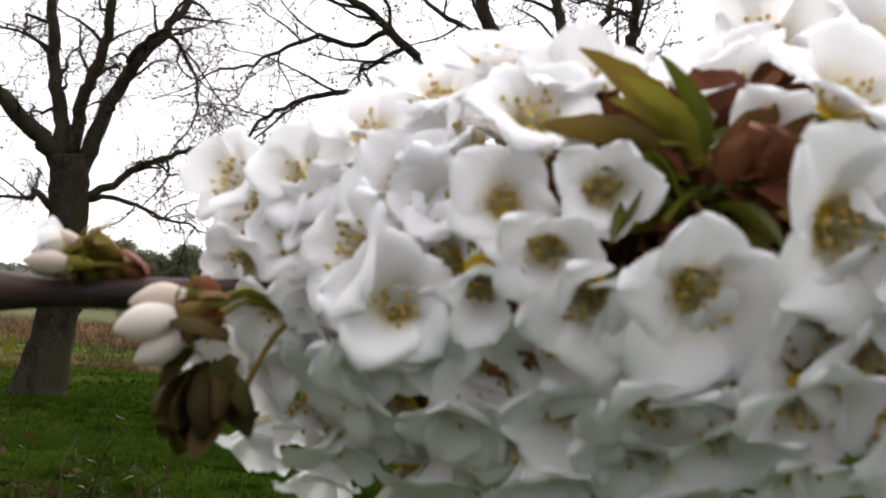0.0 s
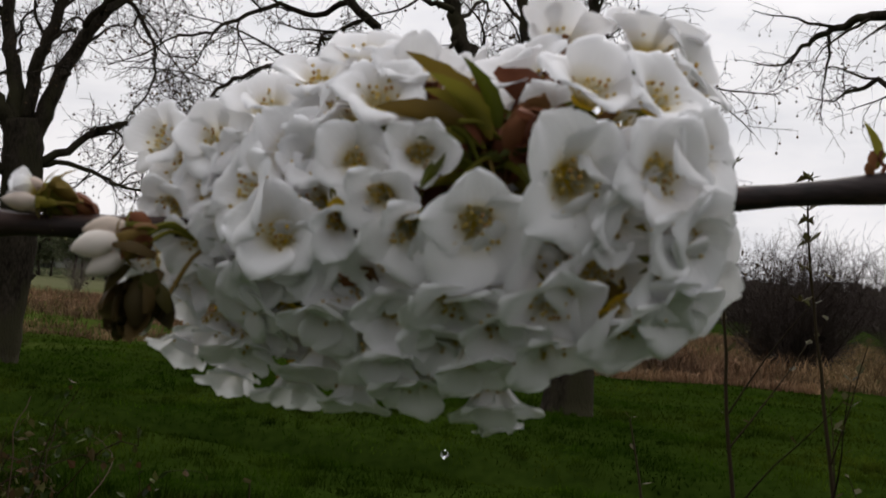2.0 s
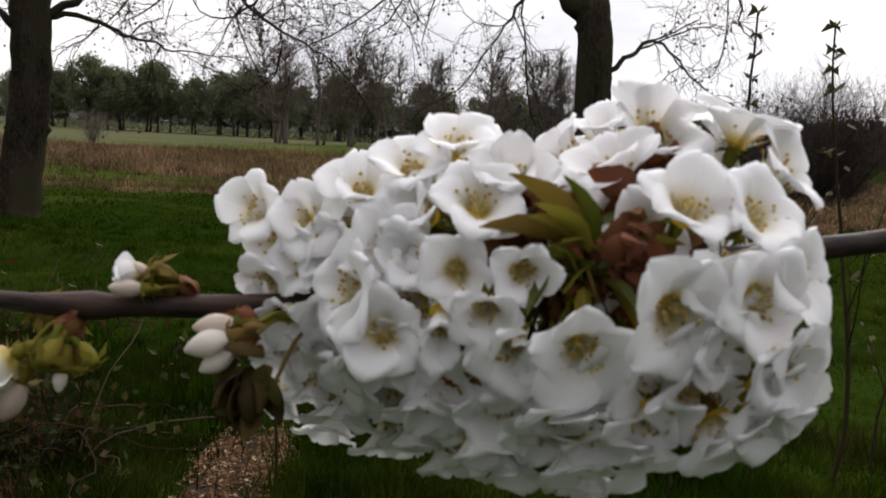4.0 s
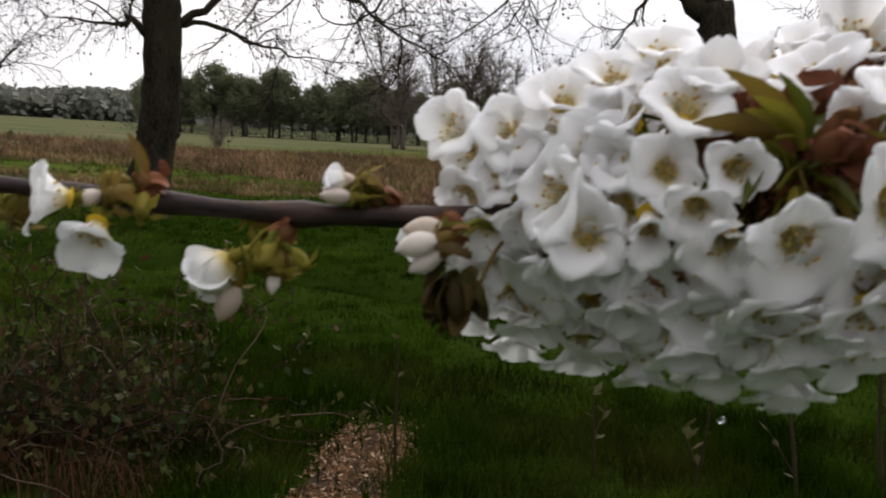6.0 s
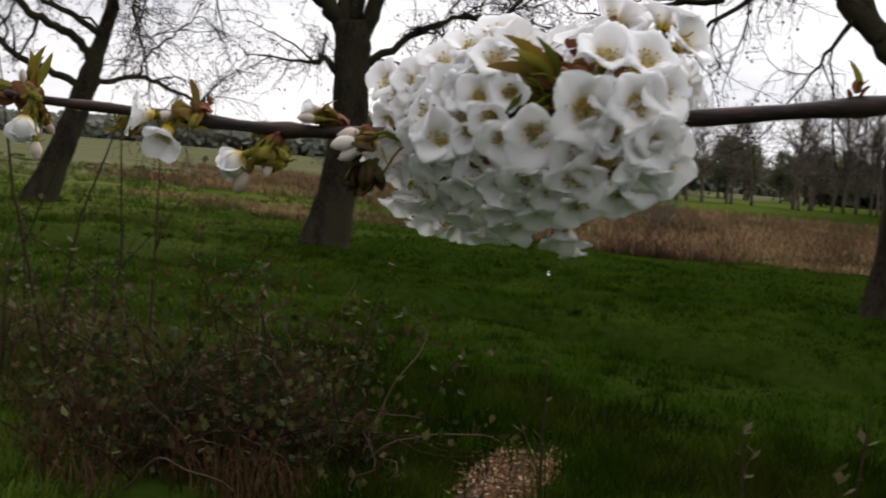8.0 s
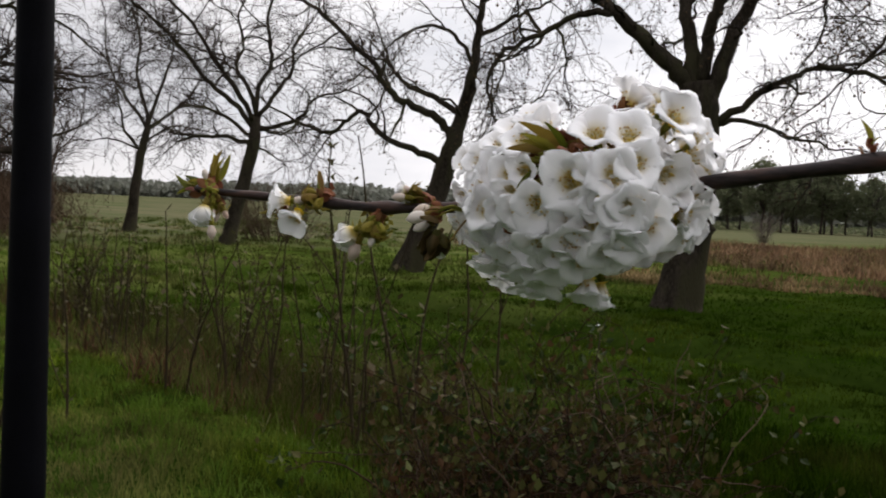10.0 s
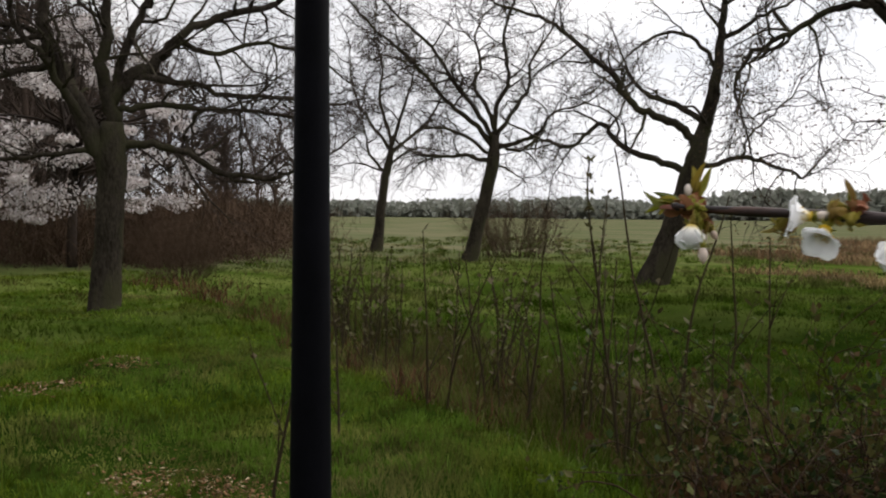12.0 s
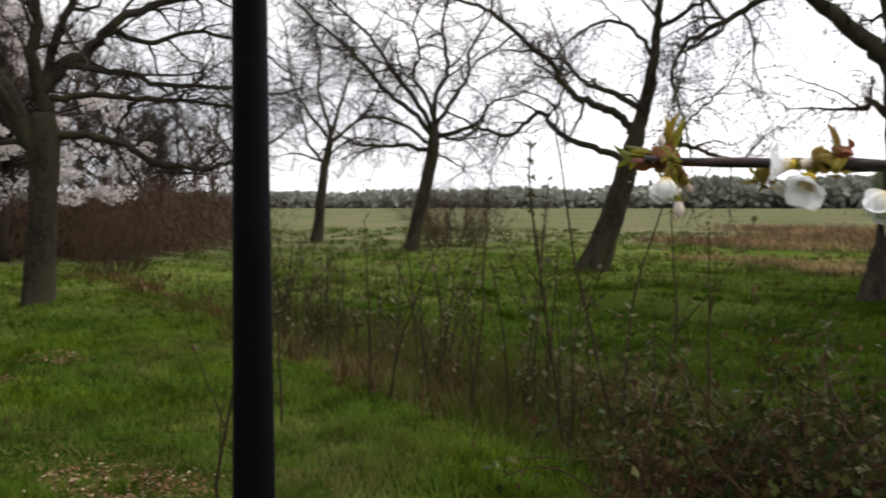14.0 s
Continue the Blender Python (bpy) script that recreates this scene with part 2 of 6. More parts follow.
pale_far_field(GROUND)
GRASS = blades("grass_green", [(0.011, 0.027, 0.0010), (0.018, 0.040, 0.0018), (0.027, 0.053, 0.003)], 0.7, 0.3, False, 0.3, (0.048, 0.060, 0.007), 0.0)
# a darkened copy of the grass green: shade is put into the colour
SHADY = blades("verge_shaded_green", [(0.007, 0.016, 0.0008), (0.012, 0.026, 0.0012), (0.020, 0.036, 0.003)], 0.7, 0.3, False, 0.6, (0.030, 0.024, 0.007), 0.0)
FIELD = blades("dry_meadow_green", [(0.030, 0.050, 0.004), (0.044, 0.070, 0.008), (0.064, 0.088, 0.015)], 0.7, 0.3, False, 0.3, (0.10, 0.098, 0.034), 0.0)
WHIP_LEAF = blades("whip_leaf", [(0.04, 0.03, 0.013), (0.06, 0.06, 0.02), (0.08, 0.062, 0.034)], 0.6, 0.3)
LAWN = blades("lawn_green", [(0.039, 0.063, 0.0035), (0.059, 0.087, 0.0065), (0.086, 0.112, 0.014)], 0.7, 0.3, False, 0.5, (0.125, 0.110, 0.042), 0.0)
TUFT = blades("tuft_green", [(0.048, 0.088, 0.008), (0.072, 0.124, 0.014), (0.105, 0.155, 0.028)], 0.7, 0.35, False, 0.0, gloss=0.0)
LITTER = blades("litter_brown", [(0.030, 0.014, 0.007), (0.085, 0.036, 0.018), (0.12, 0.066, 0.036), (0.020, 0.015, 0.007)], 0.9, 0.1)
STRAW = blades("straw_pale", [(0.12, 0.11, 0.045), (0.20, 0.18, 0.085)], 0.8, 0.3)
DRY = blades("dry_stems", [(0.05, 0.032, 0.013), (0.095, 0.058, 0.026), (0.04, 0.052, 0.010), (0.13, 0.098, 0.048)], 0.8, 0.2)
REED = blades("reed_straw", [(0.085, 0.048, 0.027), (0.21, 0.125, 0.074), (0.145, 0.086, 0.050)], 0.9, 0.15, False, 0.12, (0.15, 0.12, 0.05))
CHIP = blades("wood_chip", [(0.055, 0.028, 0.014), (0.18, 0.095, 0.048), (0.11, 0.056, 0.027), (0.08, 0.042, 0.02), (0.40, 0.30, 0.20)], 0.9, 0.0)
CHIP_BED = surface("chip_bed", (0.014, 0.008, 0.004), (0.045, 0.025, 0.012), 30, 0.95, 0.8, 0.02, 90)
WHIP = blades("whip_bark", [(0.020, 0.015, 0.008), (0.046, 0.034, 0.018)], 0.8, 0.0)
BRAMBLE = blades("bramble_cane", [(0.012, 0.007, 0.005), (0.035, 0.018, 0.010), (0.016, 0.012, 0.006), (0.026, 0.012, 0.007), (0.02, 0.012, 0.006), (0.03, 0.016, 0.009), (0.085, 0.06, 0.042)], 0.8, 0.0)
BRAMBLE_LEAF = blades("bramble_leaf", [(0.012, 0.020, 0.005), (0.026, 0.042, 0.009), (0.06, 0.03, 0.014), (0.075, 0.09, 0.025)], 0.5, 0.3)
# far-belt leaf colour, lifted and greyed to stand in for air haze
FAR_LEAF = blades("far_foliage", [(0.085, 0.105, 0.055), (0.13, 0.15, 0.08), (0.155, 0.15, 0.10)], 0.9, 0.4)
# distance haze is put into this colour: paler and greyer than the leaves
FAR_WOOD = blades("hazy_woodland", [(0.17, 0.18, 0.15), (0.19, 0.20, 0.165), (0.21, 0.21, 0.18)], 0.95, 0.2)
# twigs paled the same way, the haze is in their colour
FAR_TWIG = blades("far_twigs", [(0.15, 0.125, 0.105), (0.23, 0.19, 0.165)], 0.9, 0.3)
SHRUB_TWIG = blades("shrub_twigs", [(0.05, 0.038, 0.034), (0.095, 0.075, 0.066)], 0.9, 0.15)
DARK_LEAF = blades("dark_far_foliage", [(0.055, 0.055, 0.040), (0.085, 0.08, 0.058), (0.075, 0.06, 0.045)], 0.9, 0.3)
WOOD_TWIG = blades("wood_twigs", [(0.042, 0.030, 0.023), (0.085, 0.062, 0.048)], 0.9, 0.1)
HEDGE_TWIG = blades("hedge_twigs", [(0.045, 0.029, 0.018), (0.085, 0.055, 0.035)], 0.9, 0.1)
BLOSSOM_FAR = blades("far_blossom", [(0.38, 0.32, 0.30), (0.52, 0.47, 0.45), (0.66, 0.62, 0.61)], 0.8, 0.35)
POST = surface("black_paint", (0.0010, 0.0010, 0.0016), (0.003, 0.003, 0.0045), 6, 0.6, 0.15, 0.002, 80, gloss=0.05)
WATER_DROP, dn, dl, db, do = nodes_of("water_drop")
db.inputs["Transmission Weight"].default_value, db.inputs["Roughness"].default_value, db.inputs["IOR"].default_value = 1.0, 0.0, 1.33


# ---------------------------------------------------------------- mesh helpers
RINGS = {}


class Soup:
    """Vertices and faces gathered for one mesh."""

    def __init__(self):
        self.v, self.f, self.q, self.n = [], [], [], 0

    def add(self, verts, faces):
        self.v.append(np.asarray(verts, float).reshape(-1, 3))
        self.f.extend([tuple(i + self.n for i in q) for q in faces])
        self.n += len(self.v[-1])

    def tube(self, pts, radii, sides=6, cap=True):
        pts = np.asarray(pts, float)
        k = len(pts)
        tan = np.empty_like(pts)
        tan[1:-1] = pts[2:] - pts[:-2]
        tan[0], tan[-1] = pts[1] - pts[0], pts[-1] - pts[-2]
        tan /= np.sqrt((tan * tan).sum(1))[:, None] + 1e-12
        rx, ry, rz = (0.31, 0.9, 0.3) if abs(tan[0, 2]) > 0.8 else (0.0, 0.0, 1.0)
        tx, ty, tz = tan.T
        a = np.stack([ty * rz - tz * ry, tz * rx - tx * rz, tx * ry - ty * rx], 1)
        a /= np.sqrt((a * a).sum(1))[:, None] + 1e-12
        ax, ay, az = a.T
        b = np.stack([ty * az - tz * ay, tz * ax - tx * az, tx * ay - ty * ax], 1)
        ang = np.arange(sides) * 2 * math.pi / sides
        ring = a[:, None] * np.cos(ang)[None, :, None] + b[:, None] * np.sin(ang)[None, :, None]
        v = pts[:, None] + ring * np.asarray(radii, float)[:, None, None]
        n = self.n
        key = (k, sides)
        if key not in RINGS:
            RINGS[key] = np.array([(i * sides + j, i * sides + (j + 1) % sides, (i + 1) * sides + (j + 1) % sides, (i + 1) * sides + j) for i in range(k - 1) for j in range(sides)])
        self.q.append(RINGS[key] + n)
        if cap:
            self.f += [tuple(n + j for j in range(sides))[::-1], tuple(n + (k - 1) * sides + j for j in range(sides))]
        self.v.append(v.reshape(-1, 3))
        self.n += k * sides

    def ball(self, c, r, squash=1.0):
        u = np.array([(1, 0, 0), (-1, 0, 0), (0, 1, 0), (0, -1, 0), (0, 0, squash), (0, 0, -squash)], float)
        self.add(np.asarray(c) + u * r, [(0, 2, 4), (2, 1, 4), (1, 3, 4), (3, 0, 4), (2, 0, 5), (1, 2, 5), (3, 1, 5), (0, 3, 5)])

    def mesh(self, name, material, smooth=True):
        me = bpy.data.meshes.new(name)
        faces = self.f + (np.concatenate(self.q).tolist() if self.q else [])
        me.from_pydata(np.concatenate(self.v) if self.v else [], [], faces)
        me.materials.append(material)
        if smooth:
            me.polygons.foreach_set("use_smooth", [True] * len(me.polygons))
        me.update()
        return me


def part(name, mesh, parent, m=None, label="", kind=""):
    ob = new(name, mesh)
    ob.parent = parent
    if m is not None:
        ob.matrix_basis = m
    return tagged(ob, label=label, kind=kind)


def empty(name, m, label, category, group="", kind=""):
    ob = new(name)
    ob.empty_display_size = 0.1
    ob.matrix_basis = m
    return tagged(ob, label, category, group, kind)


def tri_blades(name, material, base, height, width, lean, rng):
    """Many thin upright blades, bent over, in one mesh. base: n x 3."""
    n = len(base)
    az, bend = rng.uniform(0, 2 * math.pi, n), rng.uniform(0, 2 * math.pi, n)
    side = np.stack([np.cos(az), np.sin(az), 0 * az], 1) * (width / 2)[:, None]
    off = np.stack([np.cos(bend), np.sin(bend), 0 * bend], 1) * (lean * height)[:, None]
    up = np.zeros((n, 3))
    up[:, 2] = height
    mid = base + up * 0.55 + off * 0.35
    v = np.stack([base - side, base + side, mid + side * 0.75, mid - side * 0.75, base + up * np.sqrt(np.maximum(0.05, 1 - lean ** 2))[:, None] + off], 1).reshape(-1, 3)
    i = np.arange(n)[:, None] * 5
    me = bpy.data.meshes.new(name)
    loops = np.concatenate([i + np.array([[0, 1, 2, 3]]), i + np.array([[3, 2, 4]])], 1).ravel()
    me.vertices.add(n * 5)
    me.vertices.foreach_set("co", v.ravel())
    me.loops.add(len(loops))
    me.loops.foreach_set("vertex_index", loops)
    me.polygons.add(n * 2)
    me.polygons.foreach_set("loop_start", (np.arange(n)[:, None] * 7 + np.array([[0, 4]])).ravel())
    me.materials.append(material)
    me.update(calc_edges=True)
    me.validate()
    return me


def wander(start, direction, length, steps, bend, lift, rng):
    """A line that strays as it goes; lift bends it up or down."""
    d = np.asarray(direction, float) / math.sqrt(sum(float(q) ** 2 for q in direction))
    turn = rng.normal(0, bend, (steps, 3))
    turn[:, 2] += lift
    way = d + np.cumsum(turn, axis=0)
    way /= np.sqrt((way * way).sum(1))[:, None]
    p = np.empty((steps + 1, 3))
    p[0] = start
    p[1:] = p[0] + np.cumsum(way, axis=0) * (length / steps)
    return p


def around(tangent, angle, rng):
    """A direction that leaves the tangent at an angle, on a side picked by chance."""
    tx, ty, tz = (float(q) for q in tangent)
    k = 1 / math.sqrt(tx * tx + ty * ty + tz * tz)
    tx, ty, tz = tx * k, ty * k, tz * k
    a, b, c = rng.normal(size=3).tolist()
    qx, qy, qz = ty * c - tz * b, tz * a - tx * c, tx * b - ty * a
    k = math.sin(angle) / (math.sqrt(qx * qx + qy * qy + qz * qz) + 1e-9)
    o = math.cos(angle)
    return np.array((tx * o + qx * k, ty * o + qy * k, tz * o + qz * k))


# ---------------------------------------------------------------- ground
def ditch_depth(x, y):
    """A shallow drain runs aslant over the meadow."""
    d = np.abs((y - 9.75) + 0.36 * x + 0.12 * np.sin(x * 0.9)) / 1.06
    return -0.46 * np.exp(-(d / 0.40) ** 2) * (y > 8.0)


def hedge_line(x):
    return 3.15 - 0.37 * x


def verge_drop(x, y):
    """The lawn ends in a small bank; the verge beyond it lies lower."""
    d = y - hedge_line(x) - 0.75
    return -0.20 * np.exp(-(d / 0.5) ** 2) * np.clip((-2.6 - x) / 1.2, 0, 1) * np.clip((x + 24) / 6, 0, 1)


def height_at(x, y):
    x, y = np.asarray(x, float), np.asarray(y, float)
    z = 0.03 * np.sin(x * 0.7 + 1.3) * np.sin(y * 0.55) + 0.02 * np.sin(x * 1.9 + y * 1.3)
    z = z * np.clip((34 - np.hypot(x, y)) / 14, 0, 1)
    swell = 0.055 * np.sin(x * 1.15 + 0.6 * np.sin(y * 0.9)) * np.sin(y * 1.45 + 1.1) + 0.02 * np.sin(x * 3.7 + y) * np.sin(y * 4.1 - x)
    z = z + swell * np.clip((-2.8 - x) / 1.5, 0, 1) * np.clip((24 + x) / 8, 0, 1) * np.clip((hedge_line(x) + 0.6 - y) / 0.6, 0, 1) * np.clip((y - 0.2) / 0.8, 0, 1)
    return z + ditch_depth(x, y) + verge_drop(x, y)


def spread(lo, hi, fine_lo, fine_hi, step):
    a = list(np.arange(fine_lo, fine_hi + 1e-6, step))
    s = step
    while a[-1] < hi:
        s *= 1.35
        a.append(a[-1] + s)
    s = step
    while a[0] > lo:
        s *= 1.35
        a.insert(0, a[0] - s)
    return np.array(a)


gx, gy = spread(-2500, 2500, -26, 12, 0.3), spread(-2500, 2500, -2, 26, 0.25)
GX, GY = np.meshgrid(gx, gy)
soup = Soup()
nx = len(gx)
soup.add(np.stack([GX, GY, height_at(GX, GY)], -1), [(j * nx + i, j * nx + i + 1, (j + 1) * nx + i + 1, (j + 1) * nx + i) for j in range(len(gy) - 1) for i in range(nx - 1)])
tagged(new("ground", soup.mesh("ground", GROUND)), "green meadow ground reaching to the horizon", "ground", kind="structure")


def on_ground(x, y):
    return np.stack([x, y, height_at(x, y)], 1)


def grass_patch(name, material, count, xs, ys, near, tall, wide, lean, seed, label, keep=None):
    """near: distance at which blades stand densest; further off they are fewer and broader."""
    rng = np.random.default_rng(seed)
    x, y = rng.uniform(*xs, count * 3), rng.uniform(*ys, count * 3)
    d = np.hypot(x, y)
    ok = rng.random(len(x)) < np.clip(near / d, 0.05, 1) ** 1.5
    if keep is not None:
        ok &= keep(x, y)
    x, y, d = x[ok][:count], y[ok][:count], d[ok][:count]
    grow = np.clip(d / near, 1, 3)
    clump = np.clip(0.95 + np.array([1.2 * noise.noise((a * 1.1, b * 1.1, seed)) + 0.9 * noise.noise((a * 4.3, b * 4.3, seed + 7)) for a, b in zip(x, y)]), 0.25, 2.4)
    h = rng.uniform(*tall, len(x)) * clump
    me = tri_blades(name, material, on_ground(x, y), h, rng.uniform(*wide, len(x)) * grow, rng.uniform(*lean, len(x)), rng)
    return tagged(new(name, me), label, "grass", kind="stuff")


def out_of_ditch(x, y):
    """Grass stands thin in the drain."""
    return (ditch_depth(x, y) > -0.14) | (np.random.default_rng(6).random(len(x)) < np.where(x < -4, 0.5, 0.06))


PATH_MID = lambda y: -0.78 + 0.03 * np.sin(y * 3)


def off_path(x, y):
    ragged = 0.05 * np.sin(x * 23 + y * 17) + 0.05 * np.sin(y * 31 - x * 9)
    on = (np.abs(x - PATH_MID(y)) < 0.19 + ragged) & (y < 5.35 + 3 * ragged)
    bare = (np.hypot(x + 5.05, (y - 2.72) * 1.7) < 0.62 + 3 * ragged) | (np.hypot(x + 8.3, (y - 3.3) * 1.2) < 0.45 + 3 * ragged) | (np.hypot(x + 8.95, (y - 4.3) * 1.2) < 0.4 + 3 * ragged)
    return ~(on | (bare & (np.random.default_rng(5).random(len(x)) < 0.5)))


def dry_side(x, y):
    """The drier part of the meadow, with a ragged border."""
    return x + 0.30 * (y - 6) + 0.5 * np.sin(y * 1.3) + 0.9 * np.random.default_rng(4).normal(0, 1, len(x)) < -4.6


grass_patch("meadow_grass", GRASS, 110000, (-12, 9), (4.6, 23), 6.0, (0.02, 0.07), (0.004, 0.009), (0.4, 0.95), 11,
            "short green meadow grass with paler patches", lambda x, y: (y > hedge_line(x) + 0.3) & off_path(x, y) & out_of_ditch(x, y) & ~dry_side(x, y))
grass_patch("dry_meadow_grass", FIELD, 120000, (-26, -1), (4.6, 23), 6.0, (0.02, 0.075), (0.004, 0.009), (0.4, 0.95), 10,
            "short olive green meadow grass beyond the verge", lambda x, y: (y > hedge_line(x) + 0.3) & off_path(x, y) & out_of_ditch(x, y) & dry_side(x, y))
def dark_strip(x, y):
    """A long strip of darker grass in front of the tree on the lawn."""
    a, b = (x + 13.0) * 0.41 + (y - 5.6) * 0.91, -(x + 13.0) * 0.91 + (y - 5.6) * 0.41
    return np.hypot(a / 3.3, b / 1.3) < 0.85 + 0.2 * np.sin(a * 2.1) + 0.12 * np.sin(b * 5 + a * 3)


grass_patch("dark_strip_grass", FIELD, 34000, (-18, -8.5), (1.5, 10), 5.0, (0.03, 0.10), (0.004, 0.008), (0.35, 0.95), 26, "dark green grass in a long strip of the lawn", lambda x, y: dark_strip(x, y) & (y < hedge_line(x) + 0.3))
grass_patch("lawn_grass", LAWN, 150000, (-24, -2.2), (0.3, 12), 5.0, (0.03, 0.095), (0.004, 0.008), (0.35, 0.95), 12,
            "bright green trodden lawn grass", lambda x, y: (y < hedge_line(x) + 0.4) & off_path(x, y) & ~dark_strip(x, y))
grass_patch("verge_grass", FIELD, 18000, (-14, -3.0), (2.8, 9), 5.0, (0.10, 0.26), (0.004, 0.007), (0.2, 0.7), 13,
            "taller tufts of green verge grass", lambda x, y: (np.abs(y - hedge_line(x) - 1.1) < 0.85) & off_path(x, y))
grass_patch("dry_verge_stems", DRY, 3600, (-26, 3.5), (2.8, 13), 6.0, (0.10, 0.42), (0.003, 0.006), (0.05, 0.5), 14,
            "dry brown stems standing along the verge", lambda x, y: (np.abs(y - hedge_line(x) - 1.05) < 0.6) & (x < -3.0) & off_path(x, y))


LITTER_SPOTS = [(-6.2, 5.85, 0.75), (-5.3, 5.65, 0.6), (-7.6, 6.4, 0.7), (-9.5, 7.2, 0.9), (-12, 8.2, 1.0), (-15, 9.2, 1.2), (-19, 10.6, 1.6), (-3.1, 4.75, 0.6), (-2.4, 4.25, 0.9), (-1.9, 4.1, 0.8), (-2.7, 4.7, 0.7)]


def on_litter(x, y):
    hit = np.zeros(len(x), bool)
    for a, b, r in LITTER_SPOTS:
        hit |= np.hypot(x - a, (y - b) * 1.4) < r * (0.75 + 0.3 * np.sin(x * 7 + y * 5))
    strip = (np.abs(y - hedge_line(x) - 0.62) < 0.34 + 0.22 * np.sin(x * 2.7) * np.sin(x * 1.1 + 2)) & (x < -3.0)
    return hit | (strip & (np.sin(x * 11 + y * 6) > -0.4))


grass_patch("litter_stems", LITTER, 52000, (-21, -1.2), (3.2, 12), 5.0, (0.06, 0.30), (0.004, 0.008), (0.1, 0.9), 15, "dark reddish brown dead bracken and stems on the verge", on_litter)
grass_patch("pale_edge_grass", STRAW, 5200, (-16, -3.2), (3.5, 10), 6.0, (0.05, 0.16), (0.003, 0.006), (0.4, 0.95), 16, "pale dry grass along the mown edge", lambda x, y: np.abs(y - hedge_line(x) - 0.16 - 0.06 * np.sin(x * 3)) < 0.09)
def tufts(name, material, count, per, xs, ys, tall, wide, seed, label, keep):
    """Separate tussocks, each a crown of blades."""
    rng = np.random.default_rng(seed)
    cx, cy = rng.uniform(*xs, count * 8), rng.uniform(*ys, count * 8)
    ok = keep(cx, cy) & (rng.random(len(cx)) < np.clip(5 / np.hypot(cx, cy), 0.1, 1))
    cx, cy = cx[ok][:count], cy[ok][:count]
    big = rng.uniform(0.5, 1.5, len(cx))
    wide_foot = 0.05 if tall[1] < 0.16 else 0.12
    x = (cx[:, None] + rng.normal(0, wide_foot, (len(cx), per)) * big[:, None]).ravel()
    y = (cy[:, None] + rng.normal(0, wide_foot, (len(cx), per)) * big[:, None]).ravel()
    h = np.repeat(big, per) * rng.uniform(*tall, len(x))
    me = tri_blades(name, material, on_ground(x, y), h, rng.uniform(*wide, len(x)), rng.uniform(0.2, 0.9, len(x)), rng)
    return tagged(new(name, me), label, "grass", kind="stuff")


tufts("lawn_tufts", TUFT, 900, 46, (-20, -2.4), (0.6, 11), (0.05, 0.13), (0.004, 0.008), 17, "lush green tufts in the lawn", lambda x, y: (y < hedge_line(x) + 0.25) & off_path(x, y) & ~dark_strip(x, y))
tufts("meadow_tufts", GRASS, 900, 40, (-16, 5), (4.2, 16), (0.05, 0.12), (0.004, 0.009), 18, "lusher tufts in the meadow grass", lambda x, y: (y > hedge_line(x) + 1.2) & off_path(x, y) & (ditch_depth(x, y) > -0.02))
tufts("verge_tufts", DRY, 420, 34, (-14, -3.2), (2.8, 9), (0.10, 0.30), (0.003, 0.006), 19, "pale dry grass tufts on the verge", lambda x, y: (np.abs(y - hedge_line(x) - 1.2) < 0.75) & off_path(x, y))
# near verge by the path, in the grass colour with painted shade
tufts("verge_tufts", SHADY, 260, 40, (-3.0, 3.2), (2.8, 9), (0.08, 0.22), (0.004, 0.007), 24, "green grass tufts beside the path, coloured darker as if shaded", lambda x, y: (np.abs(y - hedge_line(x) - 1.2) < 1.2) & off_path(x, y))
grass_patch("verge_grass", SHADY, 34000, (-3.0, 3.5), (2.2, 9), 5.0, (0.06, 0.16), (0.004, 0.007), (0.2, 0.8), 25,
            "green grass beside the wood chip path, coloured darker as if shaded", lambda x, y: (np.abs(y - hedge_line(x) - 1.7) < 1.7) & off_path(x, y))
tufts("verge_tufts", FIELD, 420, 40, (-14, -3.0), (2.8, 9), (0.10, 0.26), (0.004, 0.007), 20, "green grass tufts on the verge", lambda x, y: (np.abs(y - hedge_line(x) - 1.1) < 0.8) & off_path(x, y))


tufts("field_tussocks", FIELD, 1500, 26, (-46, -7), (11, 46), (0.07, 0.18), (0.012, 0.028), 22, "rough olive tussocks in the far meadow", lambda x, y: (y > hedge_line(x) + 3) & (0.6 * y - 0.8 * x > 16))
tufts("straw_tussocks", STRAW, 620, 26, (-46, -7), (12, 46), (0.07, 0.20), (0.012, 0.028), 23, "pale straw tussocks in the far meadow", lambda x, y: (y > hedge_line(x) + 4) & (0.6 * y - 0.8 * x > 19) & (np.sin(x * 0.35 + y * 0.5) + np.sin(y * 0.9) > 0.3))


